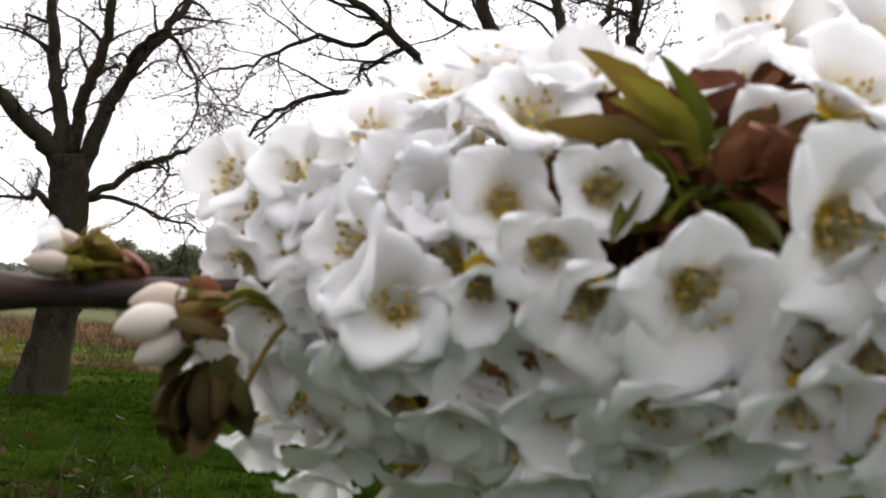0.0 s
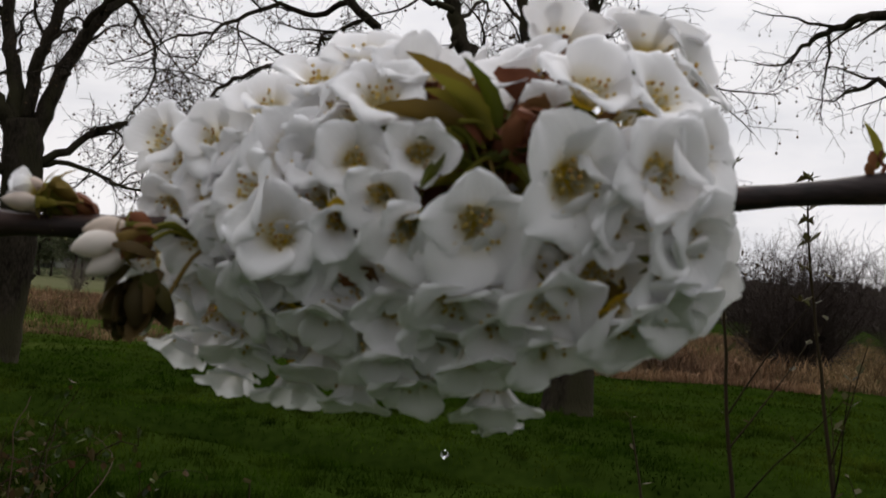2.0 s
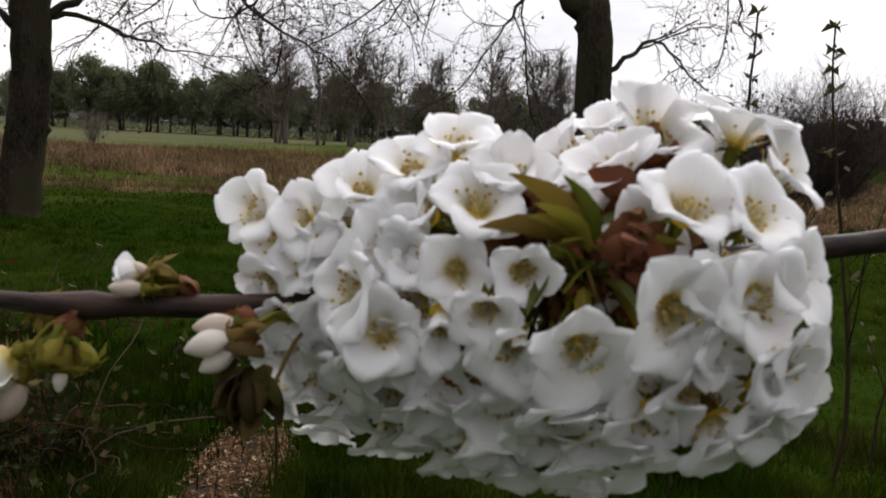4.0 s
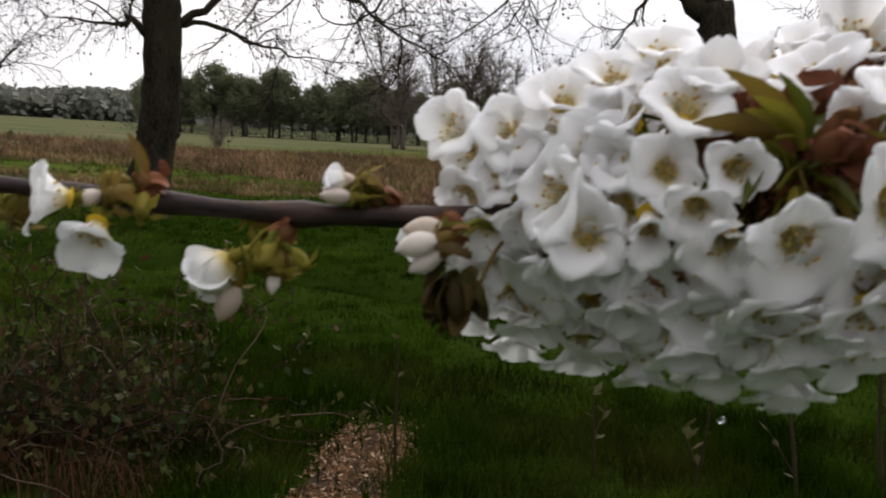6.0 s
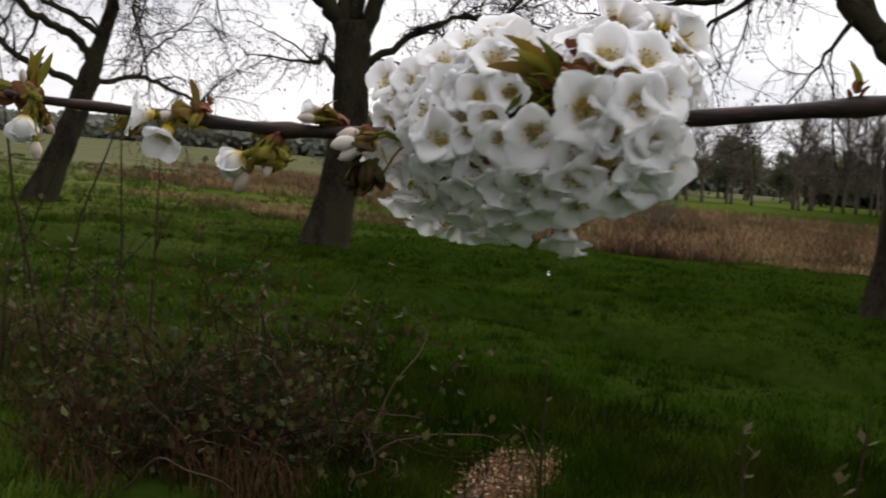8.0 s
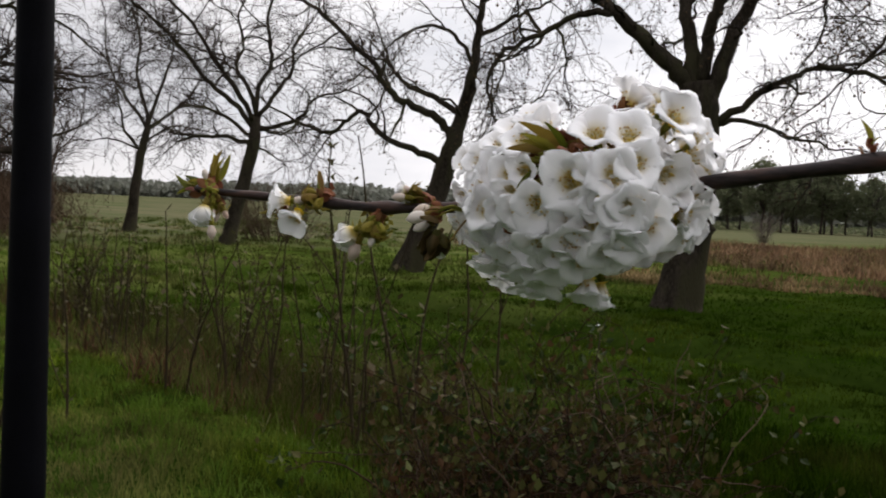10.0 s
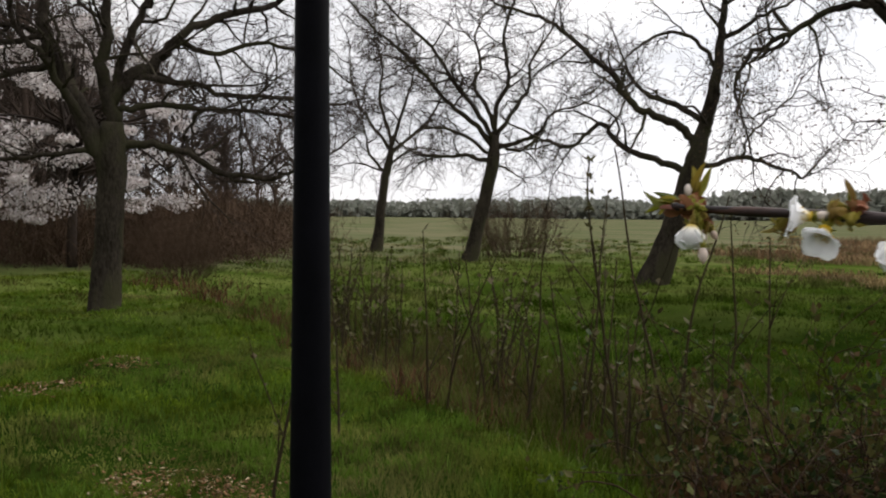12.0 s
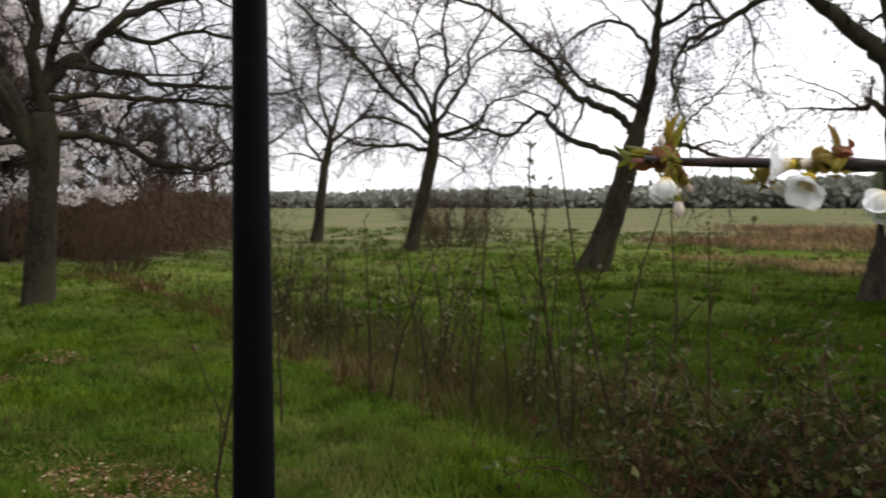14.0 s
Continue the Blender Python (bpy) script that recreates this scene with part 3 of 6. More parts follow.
def reed_bed():
    rng = np.random.default_rng(21)
    n = 130000
    y = 21.0 + 36 * rng.random(n) ** 1.6
    x = rng.uniform(-34, 22, n)
    edge = 21.2 + 0.8 * np.sin(x * 0.8) + 0.5 * np.sin(x * 2.3) - 0.04 * x + np.maximum(0, -10 - x) * 0.35
    gap = np.array([noise.noise((a * 0.05, b * 0.22, 3.0)) for a, b in zip(x, y)])
    row = np.abs((y - 27.5 - 0.6 * np.sin(x * 0.35)) / 0.9) < 0.5
    row |= np.abs((y - 36 - 1.0 * np.sin(x * 0.2 + 1)) / 1.4) < 0.5
    ok = (y > edge) & (gap > -0.22) & (x > -0.58 * y + 3 * np.sin(y * 0.5)) & (~row | (rng.random(n) < 0.25))
    x, y, gap = x[ok], y[ok], gap[ok]
    band = np.array([noise.noise((a * 0.07, b * 0.55, 9.0)) for a, b in zip(x, y)])
    h = rng.uniform(0.16, 0.46, len(x)) * np.clip(0.85 + 1.8 * band, 0.25, 1.9)
    me = tri_blades("reeds", REED, on_ground(x, y), h, rng.uniform(0.014, 0.04, len(x)), rng.uniform(0.3, 0.97, len(x)), rng)
    return tagged(new("reed_bed", me), "rust brown dead reeds and rushes in the wet meadow", "reeds", kind="stuff")


reed_bed()


# wood chip path through the verge, and bare patches
def chip_patch(name, label, centre, rx, ry, count, seed, square, size, chips, bed=True):
    """A low uneven bed with loose pieces strewn over it, thinning out past its edge."""
    rng = np.random.default_rng(seed)
    s, k = Soup(), 44
    ring = []
    for a in np.arange(k) * 2 * math.pi / k:
        c, w = math.cos(a), math.sin(a)
        e = 1 + 0.10 * math.sin(3 * a + seed) + 0.07 * math.cos(7 * a + seed) + rng.normal(0, 0.06)
        ring.append((centre[0] + rx * e * math.copysign(abs(c) ** square, c), centre[1] + ry * e * math.copysign(abs(w) ** square, w)))
    v = [(centre[0], centre[1], float(height_at(*centre)) + 0.012)]
    for fr, dz in ((0.4, 0.012), (0.7, 0.010), (0.9, 0.006), (1.05, -0.012)):
        for x, y in ring:
            q = centre[0] + (x - centre[0]) * fr, centre[1] + (y - centre[1]) * fr
            v.append((*q, float(height_at(*q)) + dz + rng.normal(0, 0.002)))
    f = [(0, 1 + j, 1 + (j + 1) % k) for j in range(k)]
    f += [(1 + r * k + j, 1 + (r + 1) * k + j, 1 + (r + 1) * k + (j + 1) % k, 1 + r * k + (j + 1) % k) for r in (0, 1, 2) for j in range(k)]
    s.add(v, f)
    if bed:
        tagged(new(name, s.mesh(name, CHIP_BED)), label, "path", kind="structure")
    a, r = rng.uniform(0, 2 * math.pi, count), np.where(rng.random(count) < (0.75 if bed else 0.4), rng.random(count) ** 0.5, (0.8 if bed else 0.3) + np.abs(rng.normal(0, 0.28 if bed else 0.6, count)))
    c_, w_ = np.cos(a), np.sin(a)
    x, y = centre[0] + np.sign(c_) * np.abs(c_) ** square * r * rx, centre[1] + np.sign(w_) * np.abs(w_) ** square * r * ry
    c = Soup()
    for px, py in zip(x, y):
        l, w, t = size * rng.uniform(0.3, 1.2), size * rng.uniform(0.2, 0.6), rng.uniform(0.001, 0.0022)
        m = pose(px, py, float(height_at(px, py)) + 0.014 + 0.008 * rng.random(), rng.uniform(-30, 30), rng.uniform(-30, 30), rng.uniform(0, 360))
        c.add([m @ Vector((sx * l, sy * w, sz * t)) for sx in (-1, 1) for sy in (-1, 1) for sz in (-1, 1)],
              [(0, 1, 3, 2), (4, 6, 7, 5), (0, 4, 5, 1), (2, 3, 7, 6), (0, 2, 6, 4), (1, 5, 7, 3)])
    tagged(new("wood_chips", c.mesh("wood_chips", CHIP, False)), chips, "wood chips", kind="stuff")


chip_patch("path", "narrow footpath of reddish brown wood chips", (-0.76, 4.35), 0.20, 0.98, 5200, 1, 0.55, 0.0105, "loose reddish brown wood chips on the path")
chip_patch("bare_patch", "bare patch of brown leaf litter in the lawn", (-5.05, 2.72), 0.6, 0.34, 1100, 2, 0.9, 0.012, "brown dead leaves and chips on the lawn", False)
chip_patch("bare_patch", "bare patch of brown leaf litter in the lawn", (-8.3, 3.3), 0.4, 0.3, 260, 3, 0.9, 0.015, "brown dead leaves and chips on the lawn", False)
chip_patch("bare_patch", "bare patch of brown leaf litter in the lawn", (-8.95, 4.3), 0.35, 0.3, 160, 4, 0.9, 0.015, "brown dead leaves and chips on the lawn", False)


# ---------------------------------------------------------------- trees
def sprout(thick, thin, balls, line, radii, level, rng, lift, spacing, size):
    """Side branches along a limb, their twigs, and hanging seed balls."""
    seg = np.linalg.norm(np.diff(line, axis=0), axis=1)
    total = seg.sum()
    at = np.concatenate([[0], np.cumsum(seg)])
    s = spacing * (0.8 if level == 0 else 0.5)
    while s < total:
        i = min(len(line) - 2, int(np.searchsorted(at, s) - 1))
        u = (s - at[i]) / max(seg[i], 1e-6)
        p = line[i] * (1 - u) + line[i + 1] * u
        r = radii[i] * (1 - u) + radii[i + 1] * u
        d = around(line[i + 1] - line[i], rng.uniform(0.5, 1.25), rng)
        if level == 0:
            length, steps = rng.uniform(0.6, 1.8) * size, 8
            w = wander(p, d, length, steps, 0.26, lift * 0.6, rng)
            rr = np.linspace(min(r * 0.55, 0.035 * size), 0.006, steps + 1)
            thick.tube(w, rr, 5)
            sprout(thick, thin, balls, w, rr, 1, rng, lift, spacing * 0.62, size)
        elif level == 1:
            length, steps = rng.uniform(0.3, 0.85) * size, 5
            w = wander(p, d, length, steps, 0.28, lift - 0.05, rng)
            rr = np.linspace(max(0.005, min(r * 0.6, 0.009)), 0.003, steps + 1) * size ** 0.8
            thin.tube(w, rr, 3, False)
            sprout(thick, thin, balls, w, rr, 2, rng, lift, spacing * 0.5, size)
        else:
            length = rng.uniform(0.10, 0.34) * size
            w = wander(p, d, length, 2, 0.35, -0.16, rng)
            thin.tube(w, np.array([0.0035, 0.0028, 0.002]) * size ** 0.8, 3, False)
            if balls is not None and rng.random() < 0.22:
                q = w[-1] + np.array([0, 0, -rng.uniform(0.04, 0.1)])
                thin.tube(np.stack([w[-1], (w[-1] + q) / 2, q]), [0.002] * 3, 3, False)
                balls.ball(q, rng.uniform(0.016, 0.026))
        s += spacing * rng.uniform(0.55, 1.4)


def smooth_line(pts, per=4):
    """A rounded line through the points."""
    p = np.asarray(pts, float)
    e = np.concatenate([[2 * p[0] - p[1]], p, [2 * p[-1] - p[-2]]])
    out = []
    for i in range(1, len(e) - 2):
        for k in range(per):
            t = k / per
            out.append(0.5 * (2 * e[i] + (e[i + 1] - e[i - 1]) * t + (2 * e[i - 1] - 5 * e[i] + 4 * e[i + 1] - e[i + 2]) * t * t + (3 * e[i] - e[i - 1] - 3 * e[i + 1] + e[i + 2]) * t ** 3))
    out.append(p[-1])
    return np.array(out)


def plane_tree(base, yaw, trunk, trunk_radii, limbs, seed, label, spacing=0.33, lift=0.02, size=1.0, seed_balls=True, depth=0.5, bare_top=False):
    """trunk and limbs: (across, up) in metres as seen along yaw; depth: how far limbs spread along the view."""
    rng = np.random.default_rng(seed)
    tree = empty("plane_tree", pose(base[0], base[1], float(height_at(*base)) - 0.05, 0, 0, yaw), label, "tree", "row of plane trees")
    wood, thick, thin = Soup(), Soup(), Soup()
    balls = Soup() if seed_balls else None
    line = smooth_line([(a, 0, z) for a, z in trunk])
    rad = np.interp(np.linspace(0, 1, len(line)), np.linspace(0, 1, len(trunk_radii)), trunk_radii)
    line[:, 0] += rng.normal(0, 0.012, len(line))
    flare = np.concatenate([[line[0] - (0, 0, 0.1)], line])
    wood.tube(flare, np.concatenate([[rad[0] * 1.35], rad]), 14)
    top = wander(line[-1], line[-1] - line[-3], 1.5 * size, 8, 0.15, 0.05, rng)
    top_r = np.linspace(rad[-1], 0.008, 9)
    if len(trunk) > 5 and not bare_top:
        wood.tube(top, top_r, 8)
        sprout(thick, thin, balls, np.concatenate([line[-6:], top[1:]]), np.concatenate([rad[-6:], top_r[1:]]), 0, rng, lift, spacing, size)
    for k in range(7):
        i = rng.integers(2, len(line) - 1)
        a = rng.uniform(0, 6.28)
        c = line[i] + np.array([math.cos(a), math.sin(a), 0]) * rad[i] * 0.8
        wood.ball(c, rad[i] * rng.uniform(0.25, 0.4), 1.3)
    for n, (r0, r1, pts) in enumerate(limbs):
        drift = rng.uniform(-depth, depth) * (1 if n % 2 else -1)
        q = smooth_line([(a, drift * (j / (len(pts) - 1)) ** 1.3 * len(pts) / 3, z) for j, (a, z) in enumerate(pts)])
        q[1:] += rng.normal(0, 0.022, (len(q) - 1, 3)) * min(1.0, size)
        rr = np.linspace(r0, r1, len(q))
        wood.tube(q, rr, 9)
        tail = wander(q[-1], q[-1] - q[-3], 1.4 * size, 8, 0.22, lift * 0.5, rng)
        tr = np.linspace(r1, 0.006, 9)
        thick.tube(tail, tr, 5)
        sprout(thick, thin, balls, q[len(q) // 4:], rr[len(q) // 4:], 0, rng, lift, spacing, size)
        sprout(thick, thin, balls, tail, tr, 1, rng, lift, spacing * 0.6, size)
    part("trunk", wood.mesh("trunk", BARK), tree)
    part("crown", thick.mesh("crown", BARK), tree, kind="stuff")
    part("twig_mass", thin.mesh("twig_mass", TWIG), tree, kind="stuff")
    if balls is not None and balls.n:
        part("fruit_mass", balls.mesh("fruit_mass", SEED), tree, label="small round brown hanging fruits", kind="stuff")
    return tree


# the tree with the stub, beside the reed bed
plane_tree((-6.08, 15.77), 21.3, [(0.0, 0.0), (0.14, 0.87), (0.23, 1.75), (0.24, 2.5), (0.22, 3.2), (0.16, 3.6)], [0.42, 0.31, 0.295, 0.285, 0.29, 0.25],
           [(0.16, 0.09, [(0.14, 3.35), (-0.16, 3.74), (-0.47, 4.05), (-0.82, 4.39), (-1.15, 4.68), (-1.5, 4.95)]),
            (0.06, 0.02, [(-1.13, 4.75), (-1.76, 4.61), (-2.29, 4.33), (-2.83, 4.04), (-3.08, 3.62), (-2.96, 2.99)]),
            (0.07, 0.03, [(-1.4, 4.9), (-1.8, 5.4), (-2.3, 5.9)]),
            (0.13, 0.07, [(0.1, 3.45), (0.0, 4.19), (-0.11, 4.8), (-0.18, 5.6), (-0.28, 6.58)]),
            (0.11, 0.06, [(0.2, 3.55), (0.27, 4.3), (0.42, 4.8), (0.55, 5.24), (0.63, 6.04), (0.7, 6.76)]),
            (0.15, 0.05, [(0.32, 3.3), (0.5, 3.86), (0.65, 4.37), (1.03, 5.14), (1.41, 5.72), (1.72, 6.22), (2.11, 6.82)]),
            (0.07, 0.025, [(0.4, 2.95), (0.96, 3.35), (1.48, 3.69), (1.9, 3.91), (2.49, 4.0)]),
            (0.05, 0.02, [(0.92, 5.1), (1.2, 5.55), (1.51, 5.56), (1.8, 5.07), (1.93, 4.46)]),
            (0.07, 0.03, [(0.1, 2.75), (-0.22, 2.92), (-0.36, 2.88)]),
            (0.045, 0.012, [(1.9, 3.9), (2.6, 3.75), (3.2, 3.5), (4.0, 3.05), (4.6, 2.75)]),
            (0.045, 0.012, [(0.4, 2.95), (0.99, 3.0), (1.43, 2.84), (1.86, 2.73), (2.4, 2.6)])], 31,
           "bare grey-brown plane tree with a knobbly trunk on the meadow", spacing=0.25, lift=-0.01, bare_top=True)
# the tree behind the blossom
plane_tree((2.12, 14.05), -8.5, [(0, 0), (0.06, 1.0), (0.02, 1.9), (-0.04, 2.9), (-0.1, 3.4)], [0.36, 0.26, 0.24, 0.23, 0.22],
           [(0.17, 0.09, [(-0.08, 3.15), (-0.42, 3.5), (-0.8, 3.9), (-1.1, 4.2), (-1.47, 4.52), (-1.73, 4.93), (-1.87, 5.32), (-2.05, 5.7), (-2.19, 6.17)]),
            (0.09, 0.05, [(-1.43, 4.46), (-1.9, 4.62), (-2.37, 4.68), (-2.65, 4.76), (-2.99, 5.09), (-3.33, 5.43), (-3.79, 5.7)]),
            (0.06, 0.02, [(-2.36, 4.6), (-2.67, 4.51), (-3.38, 4.47), (-3.86, 4.48), (-4.41, 4.33), (-4.8, 4.12), (-5.18, 3.7)]),
            (0.13, 0.07, [(-0.42, 3.45), (-0.6, 3.74), (-0.73, 4.27), (-0.79, 4.73), (-0.9, 5.27), (-1.0, 5.73), (-1.11, 6.2)]),
            (0.06, 0.035, [(-0.79, 4.85), (-0.53, 5.36), (-0.32, 5.75), (-0.23, 6.14)]),
            (0.13, 0.05, [(-0.08, 3.2), (-0.16, 4.0), (-0.12, 4.6), (-0.05, 5.1), (0.02, 5.5), (0.07, 6.22)]),
            (0.05, 0.02, [(-0.13, 4.62), (0.15, 4.78), (0.44, 4.81), (0.82, 4.79), (1.19, 4.65), (1.5, 4.29), (1.68, 3.92)]),
            (0.045, 0.02, [(-3.29, 5.39), (-3.75, 5.18), (-4.24, 5.25), (-4.79, 4.99), (-5.17, 4.74)]),
            (0.05, 0.025, [(-1.87, 5.32), (-2.34, 5.46), (-2.83, 5.76)]),
            (0.05, 0.02, [(-1.3, 4.35), (-1.92, 4.1), (-2.53, 3.9)]),
            (0.045, 0.014, [(-2.4, 3.95), (-3.4, 3.85), (-4.4, 3.45), (-5.0, 3.05)]),
            (0.04, 0.012, [(-1.9, 4.1), (-2.5, 3.6), (-2.9, 3.2)]),
            (0.04, 0.012, [(-0.7, 3.8), (-1.0, 3.4), (-1.3, 2.9)]),
            (0.04, 0.012, [(0.1, 2.4), (0.45, 2.75), (0.75, 2.95), (1.15, 2.6)])], 32,
           "bare plane tree with long low limbs and hanging fruits", spacing=0.29, lift=-0.01)
# a tree whose limbs reach in over the shrubs
plane_tree((9.5, 15.0), -32, [(0, 0), (0.05, 1.5), (0.0, 2.9), (-0.1, 3.8)], [0.36, 0.27, 0.25, 0.24],
           [(0.13, 0.03, [(-0.1, 3.7), (-0.7, 5.6), (-1.7, 6.5), (-2.77, 6.42), (-3.27, 6.41), (-3.7, 6.26), (-4.05, 6.19), (-4.32, 5.97)]),
            (0.09, 0.02, [(-0.1, 3.6), (-0.8, 5.1), (-1.67, 5.67), (-2.46, 5.18), (-2.88, 5.33), (-3.31, 5.22), (-3.5, 5.21)]),
            (0.12, 0.06, [(0.0, 3.7), (0.3, 4.9), (0.2, 6.4)]),
            (0.10, 0.05, [(0.1, 3.5), (1.0, 4.7), (1.9, 5.6)])], 37,
           "bare plane tree standing beyond the shrubs", spacing=0.42, lift=-0.01)
# the leaning tree
plane_tree((-13.25, 18.5), 35.5, [(-0.11, 0.0), (0.22, 0.88), (0.55, 1.95), (0.74, 2.56), (0.88, 3.12), (1.05, 3.81), (1.2, 4.62), (1.25, 5.31), (1.31, 5.89)], [0.37, 0.27, 0.235, 0.225, 0.165, 0.13, 0.105, 0.085, 0.07],
           [(0.080, 0.025, [(0.58, 2.39), (0.09, 2.64), (-0.49, 2.83), (-0.85, 3.08), (-1.2, 3.5), (-1.5, 3.32), (-1.85, 3.03), (-2.39, 3.1), (-2.94, 3.35)]),
            (0.101, 0.029, [(0.8, 2.91), (0.53, 3.3), (0.07, 3.54), (-0.45, 3.78), (-0.74, 4.08), (-0.92, 4.44), (-1.45, 4.87), (-2.05, 5.43), (-2.66, 5.75), (-3.26, 5.95)]),
            (0.071, 0.025, [(0.95, 3.45), (0.41, 3.82), (-0.05, 4.01), (-0.39, 4.25), (-0.63, 4.55), (-0.75, 4.91)]),
            (0.063, 0.021, [(0.77, 2.59), (1.22, 2.59), (1.72, 2.74), (2.22, 2.64), (2.77, 2.43), (3.09, 2.37), (3.3, 2.63)]),
            (0.055, 0.021, [(1.24, 5.17), (1.85, 5.49), (2.39, 5.78), (2.92, 6.05)]),
            (0.042, 0.015, [(2.28, 5.73), (2.62, 5.15), (2.08, 4.82), (1.84, 4.6), (1.75, 4.2), (1.6, 3.74)]),
            (0.029, 0.012, [(1.72, 2.74), (1.88, 3.22), (2.21, 3.5), (2.64, 3.95), (2.95, 4.46)]),
            (0.050, 0.017, [(1.15, 4.56), (0.74, 5.16), (0.17, 5.35), (-0.35, 5.13), (-0.69, 4.85)]),
            (0.101, 0.059, [(0.85, 3.05), (0.97, 3.3), (1.06, 3.5)])], 33,
           "bare leaning plane tree with a broken stub on its trunk", size=1.15, spacing=0.30)
plane_tree((-22.95, 22.58), 45.3, [(-0.08, 0), (0.09, 0.74), (0.42, 2.11), (0.64, 3.22), (0.68, 3.9)], [0.27, 0.21, 0.195, 0.19, 0.13],
           [(0.071, 0.029, [(0.52, 3.08), (-0.18, 3.3), (-1.04, 3.27), (-1.73, 3.39), (-2.16, 3.64)]),
            (0.084, 0.029, [(0.6, 3.56), (-0.02, 4.33), (-0.7, 4.75), (-1.22, 5.35), (-1.91, 6.03), (-2.77, 6.72), (-3.63, 7.58)]),
            (0.084, 0.029, [(0.63, 3.73), (0.06, 4.67), (-0.54, 5.35), (-1.05, 6.2), (-1.91, 7.05), (-2.77, 7.74)]),
            (0.076, 0.025, [(0.67, 3.85), (0.49, 4.67), (0.06, 5.35), (0.23, 6.19), (0.05, 7.04), (0.38, 7.88)]),
            (0.084, 0.025, [(0.68, 3.85), (0.74, 4.83), (1.08, 5.51), (0.9, 6.53), (1.07, 7.37), (1.4, 8.38)]),
            (0.076, 0.025, [(0.7, 3.81), (1.25, 4.66), (1.67, 5.34), (1.75, 6.19), (2.33, 7.03)]),
            (0.076, 0.025, [(0.7, 3.51), (1.52, 3.73), (2.02, 3.98), (2.27, 4.41), (3.03, 4.66)]),
            (0.042, 0.017, [(0.6, 3.05), (1.1, 2.88), (1.53, 2.66)]),
            (0.059, 0.025, [(0.67, 3.64), (1.43, 3.44), (2.02, 3.81), (2.7, 3.64)]),
            (0.059, 0.025, [(0.62, 3.3), (-0.36, 3.9), (-1.21, 4.07), (-1.73, 3.73)])], 34,
           "bare plane tree with a wide spreading crown", size=1.5, spacing=0.36, seed_balls=False, depth=1.2)
plane_tree((-31.04, 25.62), 50.3, [(-0.11, 0), (0.0, 0.95), (0.14, 2.24), (0.27, 3.09), (0.46, 3.9)], [0.27, 0.19, 0.17, 0.16, 0.12],
           [(0.063, 0.025, [(0.23, 3.03), (-0.38, 3.73), (-0.51, 4.47), (-0.76, 5.22)]),
            (0.076, 0.025, [(0.46, 3.84), (0.3, 4.8), (-0.02, 5.86), (0.08, 7.13), (-0.24, 8.4), (-0.14, 9.46)]),
            (0.067, 0.025, [(0.46, 3.84), (1.16, 4.38), (2.01, 5.24), (2.44, 6.3)]),
            (0.076, 0.025, [(0.44, 3.88), (0.73, 5.01), (1.15, 6.29), (1.36, 7.57)]),
            (0.050, 0.021, [(0.31, 3.26), (1.16, 3.91), (2.23, 3.91)]),
            (0.067, 0.025, [(0.41, 3.86), (-0.34, 4.9), (-0.98, 6.07), (-1.19, 7.55)]),
            (0.042, 0.017, [(0.25, 3.05), (-0.76, 3.41), (-1.4, 3.3)])], 35,
           "slim bare plane tree with a crooked stem", size=1.6, spacing=0.33, seed_balls=False, depth=1.2)
# the broad tree on the lawn
plane_tree((-15.4, 7.21), 64.5, [(-0.01, 0), (0.04, 1.02), (0.09, 1.81), (0.1, 2.38), (0.12, 2.94)], [0.26, 0.215, 0.215, 0.24, 0.17],
           [(0.17, 0.08, [(0.05, 2.2), (-0.26, 2.89), (-0.55, 3.53), (-0.77, 3.95), (-0.87, 4.46), (-0.92, 5.05)]),
            (0.13, 0.05, [(0.12, 2.9), (0.05, 3.38), (-0.05, 3.81), (0.06, 4.25), (0.03, 4.76), (0.13, 5.2)]),
            (0.12, 0.05, [(0.05, 3.2), (0.38, 3.65), (0.76, 3.88), (1.08, 4.28), (1.68, 4.63), (2.67, 4.96)]),
            (0.06, 0.03, [(0.38, 3.65), (1.24, 3.6), (1.86, 3.44), (2.95, 3.43)]),
            (0.06, 0.025, [(0.14, 3.12), (0.63, 3.22), (1.32, 3.2), (1.94, 3.17), (2.95, 3.13)]),
            (0.045, 0.02, [(1.86, 3.17), (1.41, 3.16), (1.28, 2.93), (1.15, 2.75)]),
            (0.07, 0.03, [(0.24, 2.6), (0.71, 2.61), (1.23, 2.49), (1.76, 2.18), (2.39, 2.1), (2.76, 2.2)]),
            (0.05, 0.025, [(-0.05, 2.49), (-0.64, 2.45), (-1.29, 2.35), (-2.09, 2.38)]),
            (0.06, 0.03, [(-0.73, 3.82), (-1.44, 3.58), (-2.08, 3.39)]),
            (0.05, 0.025, [(-0.81, 4.19), (-1.52, 4.04), (-2.07, 3.81)]),
            (0.05, 0.025, [(-0.83, 4.2), (-1.43, 4.34), (-2.07, 4.31)]),
            (0.08, 0.04, [(0.08, 3.33), (0.38, 4.26), (0.64, 4.8), (0.81, 5.33)]),
            (0.05, 0.025, [(1.08, 4.28), (1.59, 4.05), (2.31, 4.26), (2.95, 4.16)]),
            (0.07, 0.035, [(-0.18, 2.81), (-0.47, 3.23), (-0.87, 3.86), (-1.19, 4.19), (-1.43, 4.85)])], 36,
           "bare broad-limbed tree standing on the lawn", spacing=0.24, size=1.0, seed_balls=False, depth=0.5)


